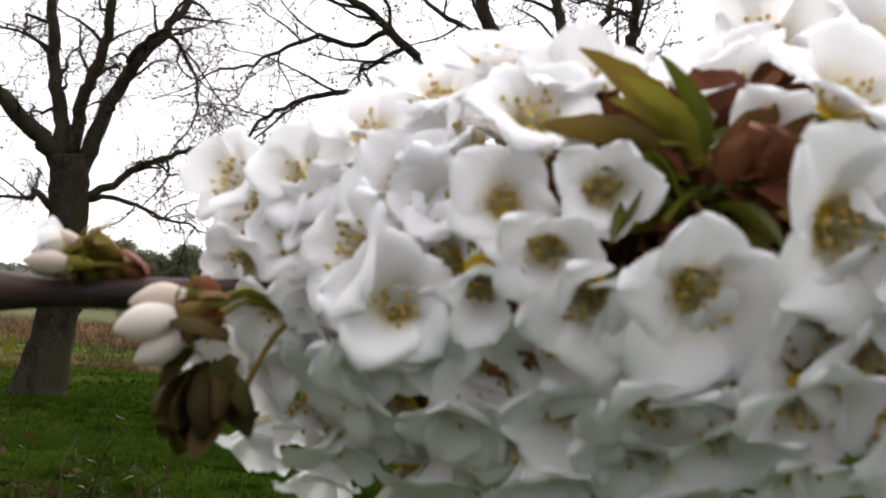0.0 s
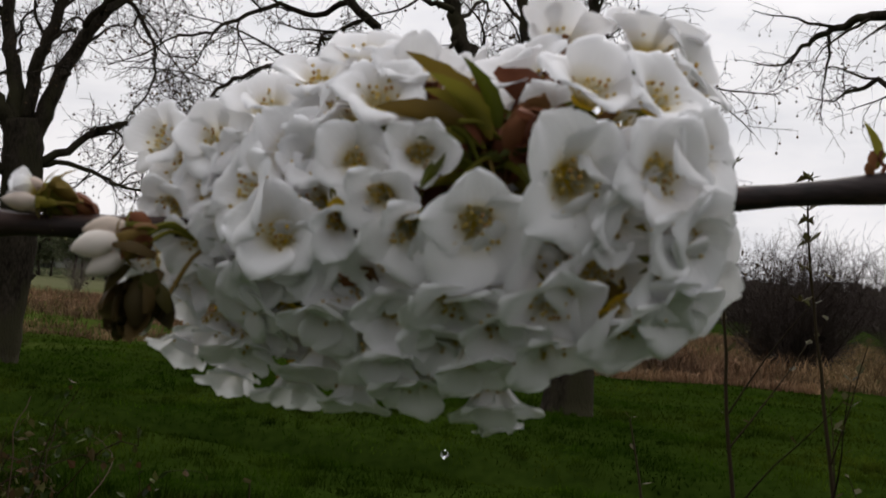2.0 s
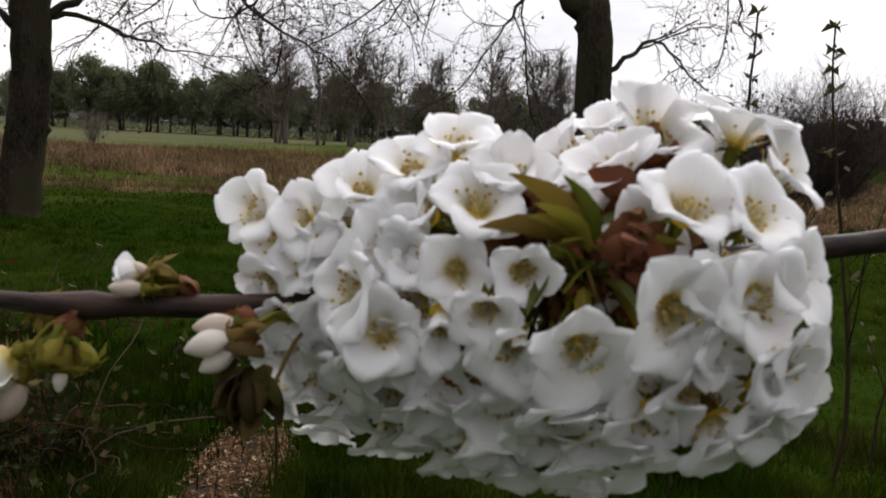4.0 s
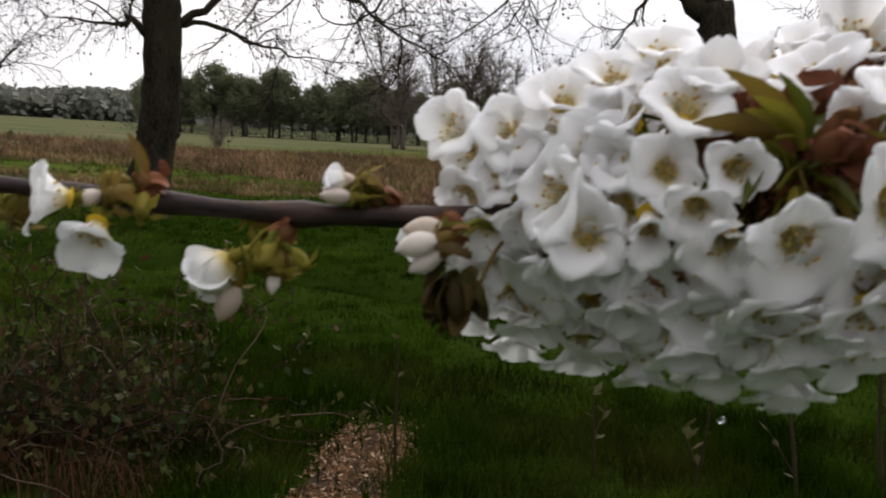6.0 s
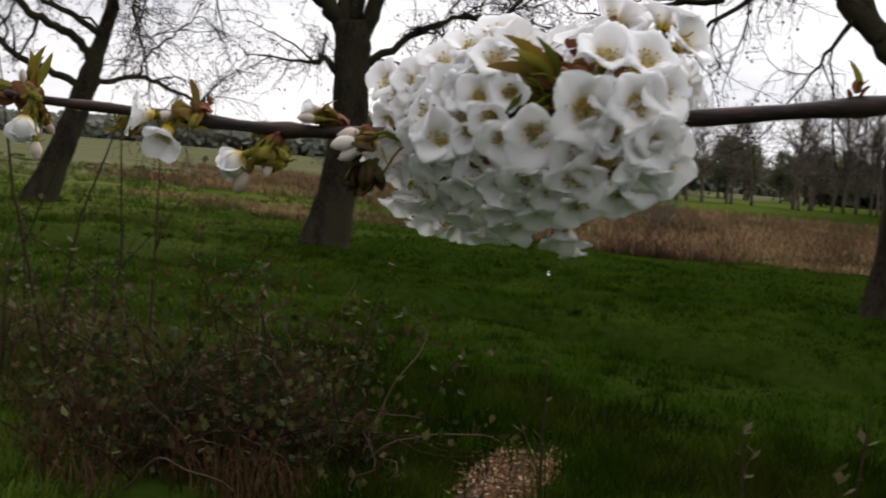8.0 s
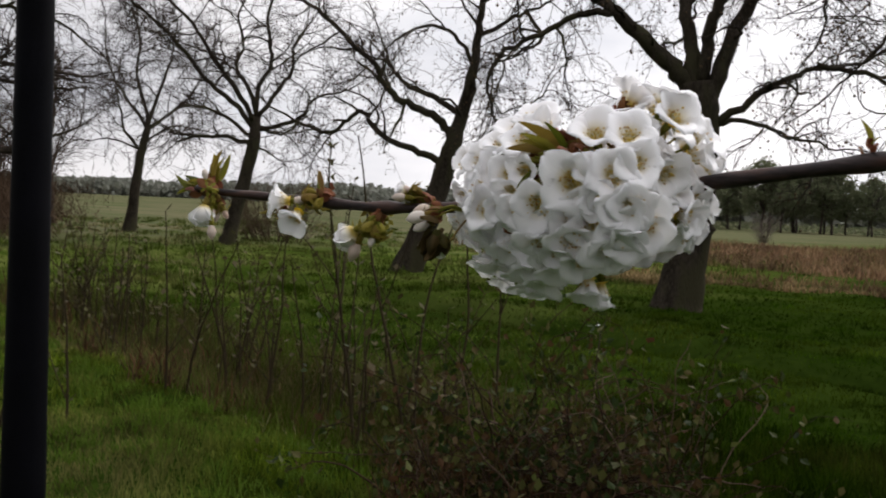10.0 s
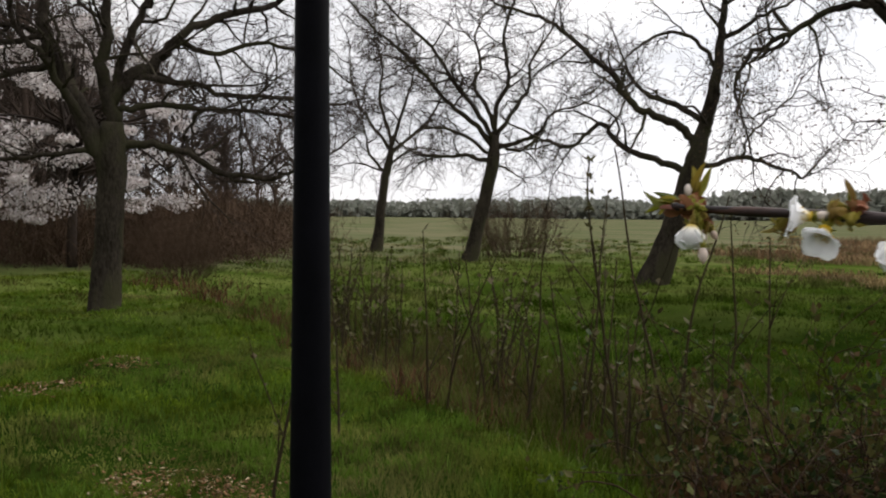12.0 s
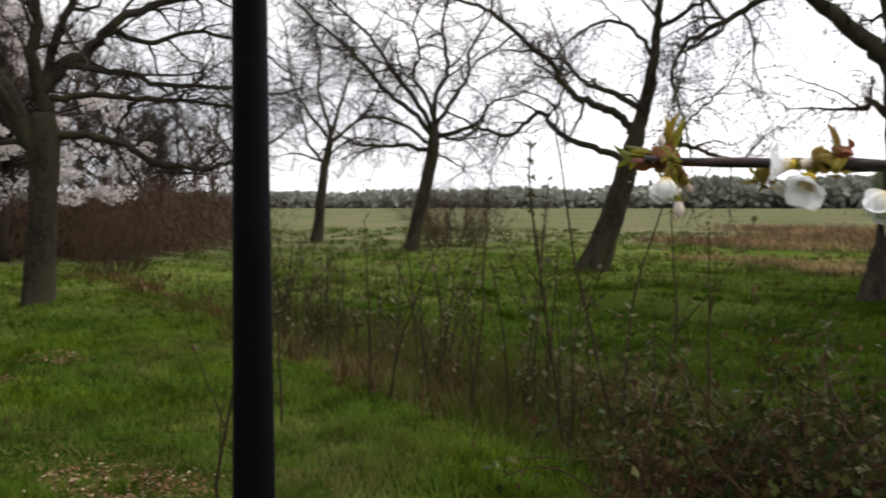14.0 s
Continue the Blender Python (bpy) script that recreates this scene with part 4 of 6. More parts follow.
# ---------------------------------------------------------------- far trees and shrubs
def bare_tree_meshes(seed, tall, twig):
    rng = np.random.default_rng(seed)
    wood, thin = Soup(), Soup()
    trunk = wander((0, 0, -0.05), (0, 0, 1), tall, 12, 0.04, 0.02, rng)
    rad = np.linspace(0.02 * tall, 0.004 * tall, 13)
    wood.tube(trunk, rad, 7)
    for i in range(3, 13):
        for k in range(3):
            d = around(np.array([0, 0, 1.0]), rng.uniform(0.5, 1.15), rng)
            l = tall * rng.uniform(0.24, 0.46) * (1.2 - i / 17)
            w = wander(trunk[i], d, l, 6, 0.18, 0.06, rng)
            wood.tube(w, np.linspace(0.007 * tall, 0.002 * tall, 7), 4, False)
            for j in range(1, 7):
                for q in range(2):
                    t = wander(w[j], around(w[j] - w[j - 1], rng.uniform(0.4, 0.9), rng), l * rng.uniform(0.25, 0.5), 2, 0.2, 0.05, rng)
                    thin.tube(t, np.array([0.0022, 0.0016, 0.001]) * tall, 3, False)
                    for e in range(2):
                        u = wander(t[2], around(t[2] - t[1], rng.uniform(0.3, 0.8), rng), l * 0.2, 1, 0.2, 0.03, rng)
                        thin.tube(u, np.array([0.0014, 0.001]) * tall, 3, False)
    return wood.mesh("trunk", twig), thin.mesh("twig_mass", twig)


def leafy_tree_meshes(seed, tall, leaf, spread_x=0.42, low=0.24, count=1500, leaf_size=0.05, twig=None, puff=(0.09, 0.17), puffs_n=16, flat=0.85):
    """A trunk with limbs and a crown of many small leaf clumps in uneven puffs."""
    rng = np.random.default_rng(seed)
    wood, crown = Soup(), Soup()
    trunk = wander((0, 0, -0.05), (0, 0, 1), tall * 0.75, 8, 0.04, 0.02, rng)
    wood.tube(trunk, np.linspace(0.022 * tall, 0.006 * tall, 9), 7)
    puffs = []
    for k in range(puffs_n):
        a, u = rng.uniform(0, 6.28), rng.random()
        z = tall * (low + (0.97 - low) * u)
        reach = tall * spread_x * math.sin(math.pi * min(0.95, 0.22 + 0.72 * u)) * rng.uniform(0.35, 0.95)
        c = np.array([math.cos(a) * reach, math.sin(a) * reach, z])
        puffs.append((c, tall * rng.uniform(*puff)))
        w = smooth_line([trunk[rng.integers(3, 8)], (trunk[6] + c) / 2 + rng.normal(0, 0.03 * tall, 3), c], 3)
        wood.tube(w, np.linspace(0.008 * tall, 0.002 * tall, len(w)), 4, False)
    for k in range(count):
        c, r = puffs[rng.integers(len(puffs))]
        d = rng.normal(size=3)
        d *= r * rng.random() ** 0.4 / np.linalg.norm(d)
        p = c + d * np.array([1.15, 1.15, flat])
        s = tall * leaf_size * rng.uniform(0.5, 1.2)
        m = Matrix.Translation(p) @ Euler(rng.uniform(0, 6.28, 3)).to_matrix().to_4x4()
        crown.add([m @ Vector(q) for q in ((-s, 0, 0), (-s * 0.2, s * 0.45, s * 0.2), (s, 0.1 * s, 0), (s * 0.2, -s * 0.45, -s * 0.15))], [(0, 1, 2), (0, 2, 3)])
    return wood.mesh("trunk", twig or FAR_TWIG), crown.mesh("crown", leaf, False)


def stand(name, meshes, names, places, label, category, group):
    for x, y, s, turn in places:
        m = Matrix.Translation((x, y, float(height_at(x, y)))) @ Matrix.Rotation(turn, 4, "Z") @ Matrix.Scale(s, 4)
        t = empty(name, m, label, category, group)
        for n, me in zip(names, meshes):
            part(n, me, t, kind="stuff" if n in ("crown", "twig_mass", "stem_clump") else "")


rng_far = np.random.default_rng(77)
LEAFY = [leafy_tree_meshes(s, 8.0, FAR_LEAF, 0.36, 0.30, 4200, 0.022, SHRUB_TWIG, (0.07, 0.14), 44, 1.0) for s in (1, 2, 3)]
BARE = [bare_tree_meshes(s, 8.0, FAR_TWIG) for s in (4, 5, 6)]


def line_places(a, b, count, jitter, scale):
    out = []
    for i in range(count):
        u = (i + rng_far.uniform(0.2, 0.8)) / count
        x, y = a[0] + (b[0] - a[0]) * u, a[1] + (b[1] - a[1]) * u
        out.append((x + rng_far.normal(0, jitter), y + rng_far.normal(0, jitter), rng_far.uniform(*scale), rng_far.uniform(0, 6.28)))
    return out


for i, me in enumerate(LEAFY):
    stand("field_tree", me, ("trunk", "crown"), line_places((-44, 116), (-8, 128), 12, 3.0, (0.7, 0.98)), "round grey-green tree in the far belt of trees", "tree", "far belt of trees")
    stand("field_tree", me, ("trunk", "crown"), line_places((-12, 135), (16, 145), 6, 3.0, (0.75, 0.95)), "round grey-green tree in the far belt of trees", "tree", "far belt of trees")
    dark = leafy_tree_meshes(11 + i, 8.0, DARK_LEAF, twig=SHRUB_TWIG)
    stand("field_tree", dark, ("trunk", "crown"), line_places((18, 135), (90, 150), 13, 3.0, (0.6, 0.8)), "low dark tree in the far belt of trees", "tree", "far belt of trees")
EDGE = [bare_tree_meshes(s, 8.0, WOOD_TWIG) for s in (8, 9)]
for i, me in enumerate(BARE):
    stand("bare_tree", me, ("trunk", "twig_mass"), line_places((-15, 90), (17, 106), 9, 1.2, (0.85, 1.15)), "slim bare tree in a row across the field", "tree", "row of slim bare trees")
for me in EDGE:
    stand("bare_tree", me, ("trunk", "twig_mass"), line_places((-56, 12), (-48, 27), 14, 2.5, (0.9, 1.3)), "bare tree at the wood's edge", "tree", "trees at the wood's edge")
    stand("bare_tree", me, ("trunk", "twig_mass"), line_places((-40, 8), (-60, 22), 9, 2.0, (0.9, 1.3)), "bare tree at the wood's edge", "tree", "trees at the wood's edge")


WOOD = bare_tree_meshes(7, 8.0, WOOD_TWIG)
stand("bare_tree", WOOD, ("trunk", "twig_mass"), line_places((-29, 10), (-50, 22), 11, 1.8, (0.75, 1.1)) + line_places((-36, 4), (-60, 16), 9, 2.0, (0.9, 1.25)) + line_places((-38, 22), (-54, 36), 8, 1.6, (0.6, 0.85)), "dark bare tree in the wood behind the lawn", "tree", "trees of the wood")


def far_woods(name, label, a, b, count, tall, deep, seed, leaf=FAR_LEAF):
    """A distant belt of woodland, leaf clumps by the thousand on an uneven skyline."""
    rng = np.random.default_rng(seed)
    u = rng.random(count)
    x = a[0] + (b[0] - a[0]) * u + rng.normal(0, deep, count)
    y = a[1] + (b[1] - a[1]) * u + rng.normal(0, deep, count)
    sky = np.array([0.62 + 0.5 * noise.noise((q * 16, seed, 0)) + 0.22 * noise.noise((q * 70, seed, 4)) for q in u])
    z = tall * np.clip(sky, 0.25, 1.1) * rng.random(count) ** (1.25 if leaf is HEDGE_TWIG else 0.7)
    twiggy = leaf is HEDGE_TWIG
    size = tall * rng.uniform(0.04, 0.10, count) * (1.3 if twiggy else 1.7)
    s = Soup()
    d1, d2 = rng.normal(size=(count, 3)), rng.normal(size=(count, 3))
    if twiggy:
        d1[:, 2] += 1.6
    d1 /= np.linalg.norm(d1, axis=1)[:, None]
    d2 -= (d1 * d2).sum(1)[:, None] * d1
    d2 /= np.linalg.norm(d2, axis=1)[:, None]
    c = np.stack([x, y, z], 1)
    v = np.stack([c - d1 * size[:, None], c + d2 * size[:, None] * (0.05 if twiggy else 0.7), c + d1 * size[:, None], c - d2 * size[:, None] * (0.04 if twiggy else 0.6)], 1).reshape(-1, 3)
    s.v.append(v)
    s.q.append(np.arange(count)[:, None] * 4 + np.array([[0, 1, 2, 3]]))
    tagged(new(name, s.mesh(name, leaf, False)), label, "woodland", kind="stuff")


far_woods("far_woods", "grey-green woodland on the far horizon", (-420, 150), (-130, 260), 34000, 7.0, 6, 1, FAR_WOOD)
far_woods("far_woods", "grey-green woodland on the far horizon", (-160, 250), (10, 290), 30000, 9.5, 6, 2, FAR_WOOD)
far_woods("far_woods", "low dark woodland beyond the field", (15, 175), (170, 190), 26000, 8.0, 5, 3, DARK_LEAF)
far_woods("far_woods", "grey undergrowth beneath the far belt of trees", (-48, 124), (-6, 138), 5000, 1.3, 2.5, 4)
far_woods("thicket", "brown leafless thicket at the wood's edge", (-27, 14.5), (-52, 34), 40000, 2.7, 1.6, 5, HEDGE_TWIG)
far_woods("thicket", "brown leafless thicket behind the lawn", (-27, 14.5), (-37, 2), 26000, 2.5, 1.5, 6, HEDGE_TWIG)


def shrub_meshes(tall, wide, stems, seed, twig, foot=0.12, per=3):
    """A dome of thin stems that fork upwards."""
    rng = np.random.default_rng(seed)
    wood, thin = Soup(), Soup()
    for k in range(stems):
        a, out = rng.uniform(0, 6.28), rng.random() ** 0.6
        d = (math.cos(a) * out * wide / tall * 0.7, math.sin(a) * out * wide / tall * 0.7, 1)
        l = tall * rng.uniform(0.7, 0.92) * (1 - 0.1 * out)
        w = wander((math.cos(a) * foot * out, math.sin(a) * foot * out, 0), d, l, 7, 0.13, 0.07, rng)
        wood.tube(w, np.linspace(0.016, 0.005, 8) * tall / 3, 4, False)
        for j in range(1, 8):
            for q in range(per):
                t = wander(w[j], around(w[j] - w[j - 1], rng.uniform(0.3, 1.1), rng), tall * rng.uniform(0.10, 0.26), 2, 0.2, 0.02, rng)
                thin.tube(t, np.linspace(0.0045, 0.0022, 3) * tall / 3, 3, False)
                for e in range(2):
                    u = wander(t[1 + e], around(t[2] - t[1], rng.uniform(0.4, 0.9), rng), tall * rng.uniform(0.05, 0.11), 1, 0.15, 0.04, rng)
                    thin.tube(u, np.array([0.0026, 0.002]) * tall / 3, 3, False)
    return wood.mesh("stem_clump", twig), thin.mesh("twig_mass", twig)


SHRUB_PARTS = ("stem_clump", "twig_mass")
big_shrub = shrub_meshes(3.7, 5.2, 110, 41, SHRUB_TWIG, 0.5, 4)
stand("shrub", big_shrub, SHRUB_PARTS, [(9.8, 27.0, 1.0, 0.3)], "large round bare shrub at the edge of the reeds", "shrub", "")
stand("shrub", big_shrub, SHRUB_PARTS, [(14.6, 29.5, 1.05, 2.0), (18.5, 31.5, 1.1, 4.0), (12.4, 34.0, 0.9, 5.1)], "large bare shrub behind the reeds", "shrub", "")
small_shrub = shrub_meshes(2.0, 2.6, 34, 43, FAR_TWIG)
stand("shrub", small_shrub, SHRUB_PARTS, [(-17.8, 57.0, 1.0, 0.5)], "small grey bush standing in the wet meadow", "shrub", "")
stand("shrub", small_shrub, SHRUB_PARTS, [(-2.0, 33.0, 0.7, 1.5)], "small thin bush among the reeds", "shrub", "")
hedge_bush = shrub_meshes(2.0, 2.4, 70, 45, HEDGE_TWIG, 0.9, 4)
stand("shrub", hedge_bush, SHRUB_PARTS, [(-24.3, 26.0, 1.15, 0.0)], "brown twiggy bush behind a bare tree", "shrub", "")
stand("shrub", hedge_bush, SHRUB_PARTS, [(x, y, 0.75 + 0.14 * (k % 3), k * 1.3) for k, (x, y) in enumerate([(-25, 13.6), (-27.5, 14.8), (-30, 16.0), (-33, 17.4), (-36, 18.8), (-39, 20.4), (-34, 14.6), (-38, 16.4), (-42, 19.0), (-21.5, 11.9)])],
      "brown leafless hedge bush at the wood's edge", "shrub", "hedge bushes")

blossom_meshes = leafy_tree_meshes(9, 7.6, BLOSSOM_FAR, 0.60, 0.16, 12000, 0.009, TWIG, (0.035, 0.10), 70, 0.55)
stand("blossom_tree", blossom_meshes, ("trunk", "crown"), [(-26.5, 11.6, 0.85, 0.4), (-27.5, 7.6, 0.95, 2.0)], "white-blossomed tree behind the lawn", "tree", "blossom trees")

# ---------------------------------------------------------------- lamp post
post = empty("lamp_post", pose(-3.5, 2.45, float(height_at(-3.5, 2.45))), "black painted steel lamp post standing in the lawn", "lamp post")
s = Soup()
s.tube([(0, 0, -0.1), (0, 0, 0.3), (0, 0, 1.0), (0, 0, 1.6), (0, 0, 2.6), (0, 0, 4.2)], [0.092, 0.088, 0.081, 0.076, 0.070, 0.062], 28)
part("column", s.mesh("column", POST), post)
s = Soup()
s.tube([(0, 0, -0.02), (0, 0, 0.03), (0, 0, 0.05), (0, 0, 0.09)], [0.13, 0.13, 0.11, 0.093], 28)
part("base_collar", s.mesh("base_collar", POST), post)


# ---------------------------------------------------------------- whips, weeds and brambles on the verge
def whip(x, y, tall, seed, leafy=0.3, branches=3, group="whips on the verge", crowned=False, top=None):
    rng = np.random.default_rng(seed)
    tall -= float(verge_drop(x, y))
    w = empty("sapling", pose(x, y, float(height_at(x, y)) - 0.02), "thin leafless sapling with opening buds on the verge", "sapling", group)
    stem, buds = Soup(), Soup()

    def shoot(p, d, l, r, end=None):
        steps = max(4, int(l / 0.14))
        q = wander(p, d, l, steps, 0.06, 0.014, rng)
        if end is not None:
            q = q + (np.asarray(end) - q[-1]) * (np.arange(steps + 1) / steps)[:, None]
        stem.tube(q, np.linspace(r, r * 0.35, steps + 1), 5, False)
        for j in range(steps // 4, steps + 1):
            for side in (-1, 1):
                if rng.random() < leafy * 0.7 + 0.45 * (j > steps - 3):
                    a = rng.uniform(0, 6.28)
                    o = np.array([math.cos(a), math.sin(a), rng.uniform(0.2, 1.2)]) * rng.uniform(0.025, 0.065)
                    s_ = np.array([-math.sin(a), math.cos(a), 0]) * np.linalg.norm(o) * 0.3
                    buds.add([q[j], q[j] + o * 0.55 + s_, q[j] + o, q[j] + o * 0.55 - s_], [(0, 1, 2), (0, 2, 3)])
        return q

    main = shoot((0, 0, 0), (rng.normal(0, 0.06), rng.normal(0, 0.06), 1), tall, 0.0075 + 0.0028 * tall, None if top is None else (top[0] - x, top[1] - y, tall))
    for b in range(branches):
        j = rng.integers(len(main) // 5, len(main) * 3 // 5)
        shoot(main[j], around(np.array([0, 0, 1.0]), rng.uniform(0.35, 0.8), rng), tall * rng.uniform(0.25, 0.5), 0.0052)
    if crowned:
        # pairs of young drooping leaves round the top
        for up in (0.0, 0.10, 0.19, 0.29, 0.40, 0.55):
            c = main[-1] - np.array([0, 0, up])
            for q in range(5):
                a = q * 1.2566 + up * 7
                o = np.array([math.cos(a), math.sin(a), 0.0]) * rng.uniform(0.04, 0.065)
                t_ = np.array([-math.sin(a), math.cos(a), 0]) * 0.012
                tip = rng.choice([-0.022, 0.03])
                o = o * rng.uniform(0.5, 1.0)
                buds.add([c, c + o * 0.5 + t_ + (0, 0, 0.016), c + o + (0, 0, tip), c + o * 0.5 - t_ + (0, 0, 0.004)], [(0, 1, 2), (0, 2, 3)])
    part("stem", stem.mesh("stem", WHIP), w)
    if buds.n:
        part("bud_growth", buds.mesh("bud_growth", WHIP_LEAF, False), w, kind="stuff")


WHIPS = [(-5.19, 6.35, 1.7), (-3.88, 5.12, 1.85), (1.93, 4.75, 2.12), (-3.77, 5.43, 2.0), (-3.69, 5.4, 1.68), (-3.67, 5.76, 1.5), (-3.52, 6.14, 1.32), (-6.11, 5.48, 1.38), (-6.0, 5.59, 1.29), (-7.51, 6.22, 1.11),
         (-5.07, 5.5, 1.39), (-4.6, 5.38, 1.12), (-3.69, 4.87, 0.85), (-4.37, 2.86, 1.31), (-5.44, 4.09, 1.1), (-5.77, 5.8, 1.2), (0.72, 4.5, 0.62), (1.14, 4.5, 1.0), (-0.56, 4.45, 0.68), (1.57, 4.75, 2.15), (0.3, 4.7, 0.4), (2.3, 5.2, 0.9)]
WHIP_TOPS = {1: (-3.93, 4.79), 2: (1.755, 4.75), 19: (1.41, 4.75)}
for k, (x, y, tall) in enumerate(WHIPS):
    whip(x, y, tall, 100 + k, 0.4 if k in (1, 2, 19) else 0.28, 6 if k == 1 else 3 if k in (2, 5, 19) else 2 if tall > 1.0 else 1, crowned=k in (1, 2, 19), top=WHIP_TOPS.get(k))
rng_w = np.random.default_rng(8)
for k in range(54):
    x = rng_w.uniform(-11.5, -3.2)
    whip(x, hedge_line(x) + rng_w.uniform(0.25, 1.7), rng_w.uniform(0.45, 1.25), 200 + k, 0.35, rng_w.integers(1, 5))


def bramble(x, y, tall, wide, canes, seed):
    rng = np.random.default_rng(seed)
    b = empty("bramble", pose(x, y, float(height_at(x, y)) - 0.02), "tangled dark bramble with few leaves on the verge", "bramble", "brambles on the verge")
    cane, leaf = Soup(), Soup()
    for k in range(canes):
        a = rng.uniform(0, 6.28)
        p = (rng.normal(0, wide * 0.3), rng.normal(0, wide * 0.25), 0)
        w = wander(p, (math.cos(a) * 0.5, math.sin(a) * 0.5, 1), tall * rng.uniform(0.6, 1.5), 12, 0.15, -0.07, rng)
        w[:, 2] = np.maximum(w[:, 2], 0.02)
        cane.tube(w, np.linspace(0.0052, 0.002, 13) * (1.25 if k % 7 == 0 else 1), 4, False)
        for j in range(2, 13):
            if rng.random() < 0.55:
                t = wander(w[j], around(w[j] - w[j - 1], rng.uniform(0.5, 1.2), rng), rng.uniform(0.06, 0.24), 4, 0.2, 0.0, rng)
                cane.tube(t, np.linspace(0.0022, 0.001, 5), 3, False)
                for e in range(rng.integers(1, 6)):
                    c = t[rng.integers(1, 5)] + rng.normal(0, 0.025, 3)
                    s_ = rng.uniform(0.018, 0.05)
                    m = Matrix.Translation(c) @ Euler(rng.uniform(0, 6.28, 3)).to_matrix().to_4x4()
                    leaf.add([m @ Vector(q) for q in ((0, 0, 0), (s_ * 0.5, s_ * 0.45, 0.1 * s_), (s_ * 1.3, 0, 0), (s_ * 0.5, -s_ * 0.45, 0.1 * s_))], [(0, 1, 2), (0, 2, 3)])
    part("cane_tangle", cane.mesh("cane_tangle", BRAMBLE), b, kind="stuff")
    part("foliage", leaf.mesh("foliage", BRAMBLE_LEAF, False), b, kind="stuff")


bramble(-2.0, 4.35, 1.0, 0.8, 52, 61)
bramble(-1.65, 4.55, 0.8, 0.6, 34, 62)
bramble(-2.65, 4.55, 0.7, 0.7, 32, 63)
bramble(-2.4, 4.0, 0.6, 0.8, 26, 65)
bramble(-2.3, 4.9, 0.95, 0.6, 20, 66)


# ---------------------------------------------------------------- the cherry branch
def petal_mesh(name, length, width, cup, flare, seed):
    """One petal: narrow at the claw, broad and notched at the tip, hollowed, with a wavy rim. It grows along x from the cup, whose axis is z."""
    rng = np.random.default_rng(seed)
    s, nu, nv = Soup(), 9, 9
    v = []
    ph, amp = rng.uniform(0, 6.28), rng.uniform(0.018, 0.042)
    for i in range(nu + 1):
        u = 1 - (1 - i / nu) ** 1.8
        half = width * 0.5 * (0.16 + 0.84 * math.sin(min(1.0, u * 1.22) * math.pi * 0.56) ** 0.9) * math.sqrt(max(0.01, 1 - max(0.0, (u - 0.5) / 0.505) ** 3.6))
        ang = cup * (1 - u) ** 0.7 + flare * u
        for j in range(nv):
            w = (j / (nv - 1)) * 2 - 1
            reach = length * (u - 0.05 * u * u * u * math.exp(-(w / 0.22) ** 2) - 0.04 * u ** 3 * abs(w) ** 3)
            x = 0.0012 + reach * math.cos(radians(ang))
            z = reach * math.sin(radians(ang)) * (0.65 + 0.35 * u) + length * (0.05 if flare > 90 else -0.05) * w * w * u * math.cos(radians(ang))
            z += length * amp * u * u * (math.sin(w * 4 + ph) + 0.6 * math.sin(w * 9 + 2 * ph))
            if flare > 90:
                v.append((x - length * 0.12 * w * w * u * math.sin(radians(ang)), half * w, z))
                continue
            # the petal wraps round the cup, one edge over its neighbour, the other under
            turn = max(-0.98, min(0.98, half * w / max(x, 0.003)))
            lap = 0.0007 * w * u
            v.append(((x - lap * math.sin(radians(ang))) * math.cos(turn), (x - lap * math.sin(radians(ang))) * math.sin(turn), z + lap * math.cos(radians(ang))))
    s.add(v, [(i * nv + j, (i + 1) * nv + j, (i + 1) * nv + j + 1, i * nv + j + 1) for i in range(nu) for j in range(nv - 1)])
    return s.mesh(name, PETAL)


def stamen_meshes(count, length, spread_deg, seed):
    """Pale filaments, the tan anthers at their ends, and the yellow throat they rise from."""
    rng = np.random.default_rng(seed)
    s, tips, throat = Soup(), Soup(), Soup()
    for k in range(count):
        a, o = rng.uniform(0, 6.28), radians(spread_deg) * rng.random() ** 0.5
        d = np.array([math.cos(a) * math.sin(o), math.sin(a) * math.sin(o), math.cos(o)])
        l = length * rng.uniform(0.6, 1.05)
        p = np.stack([d * 0.0008 + (0, 0, 0.0005), d * l * 0.5 + rng.normal(0, 0.0003, 3), d * l])
        s.tube(p, [0.00016] * 3, 3, False)
        tips.ball(p[-1], 0.0007, 1.2)
    dome = [(0.0037 * math.cos(a) * r, 0.0037 * math.sin(a) * r, 0.0010 + 0.0009 * (1 - r * r)) for r in (1.0, 0.6) for a in np.arange(10) * 0.6283] + [(0, 0, 0.0020)]
    throat.add(dome, [(j, (j + 1) % 10, 10 + (j + 1) % 10, 10 + j) for j in range(10)] + [(10 + j, 10 + (j + 1) % 10, 20) for j in range(10)])
    return s.mesh("stamen_tuft", FILAMENT), tips.mesh("anther", ANTHER), throat.mesh("throat", THROAT)


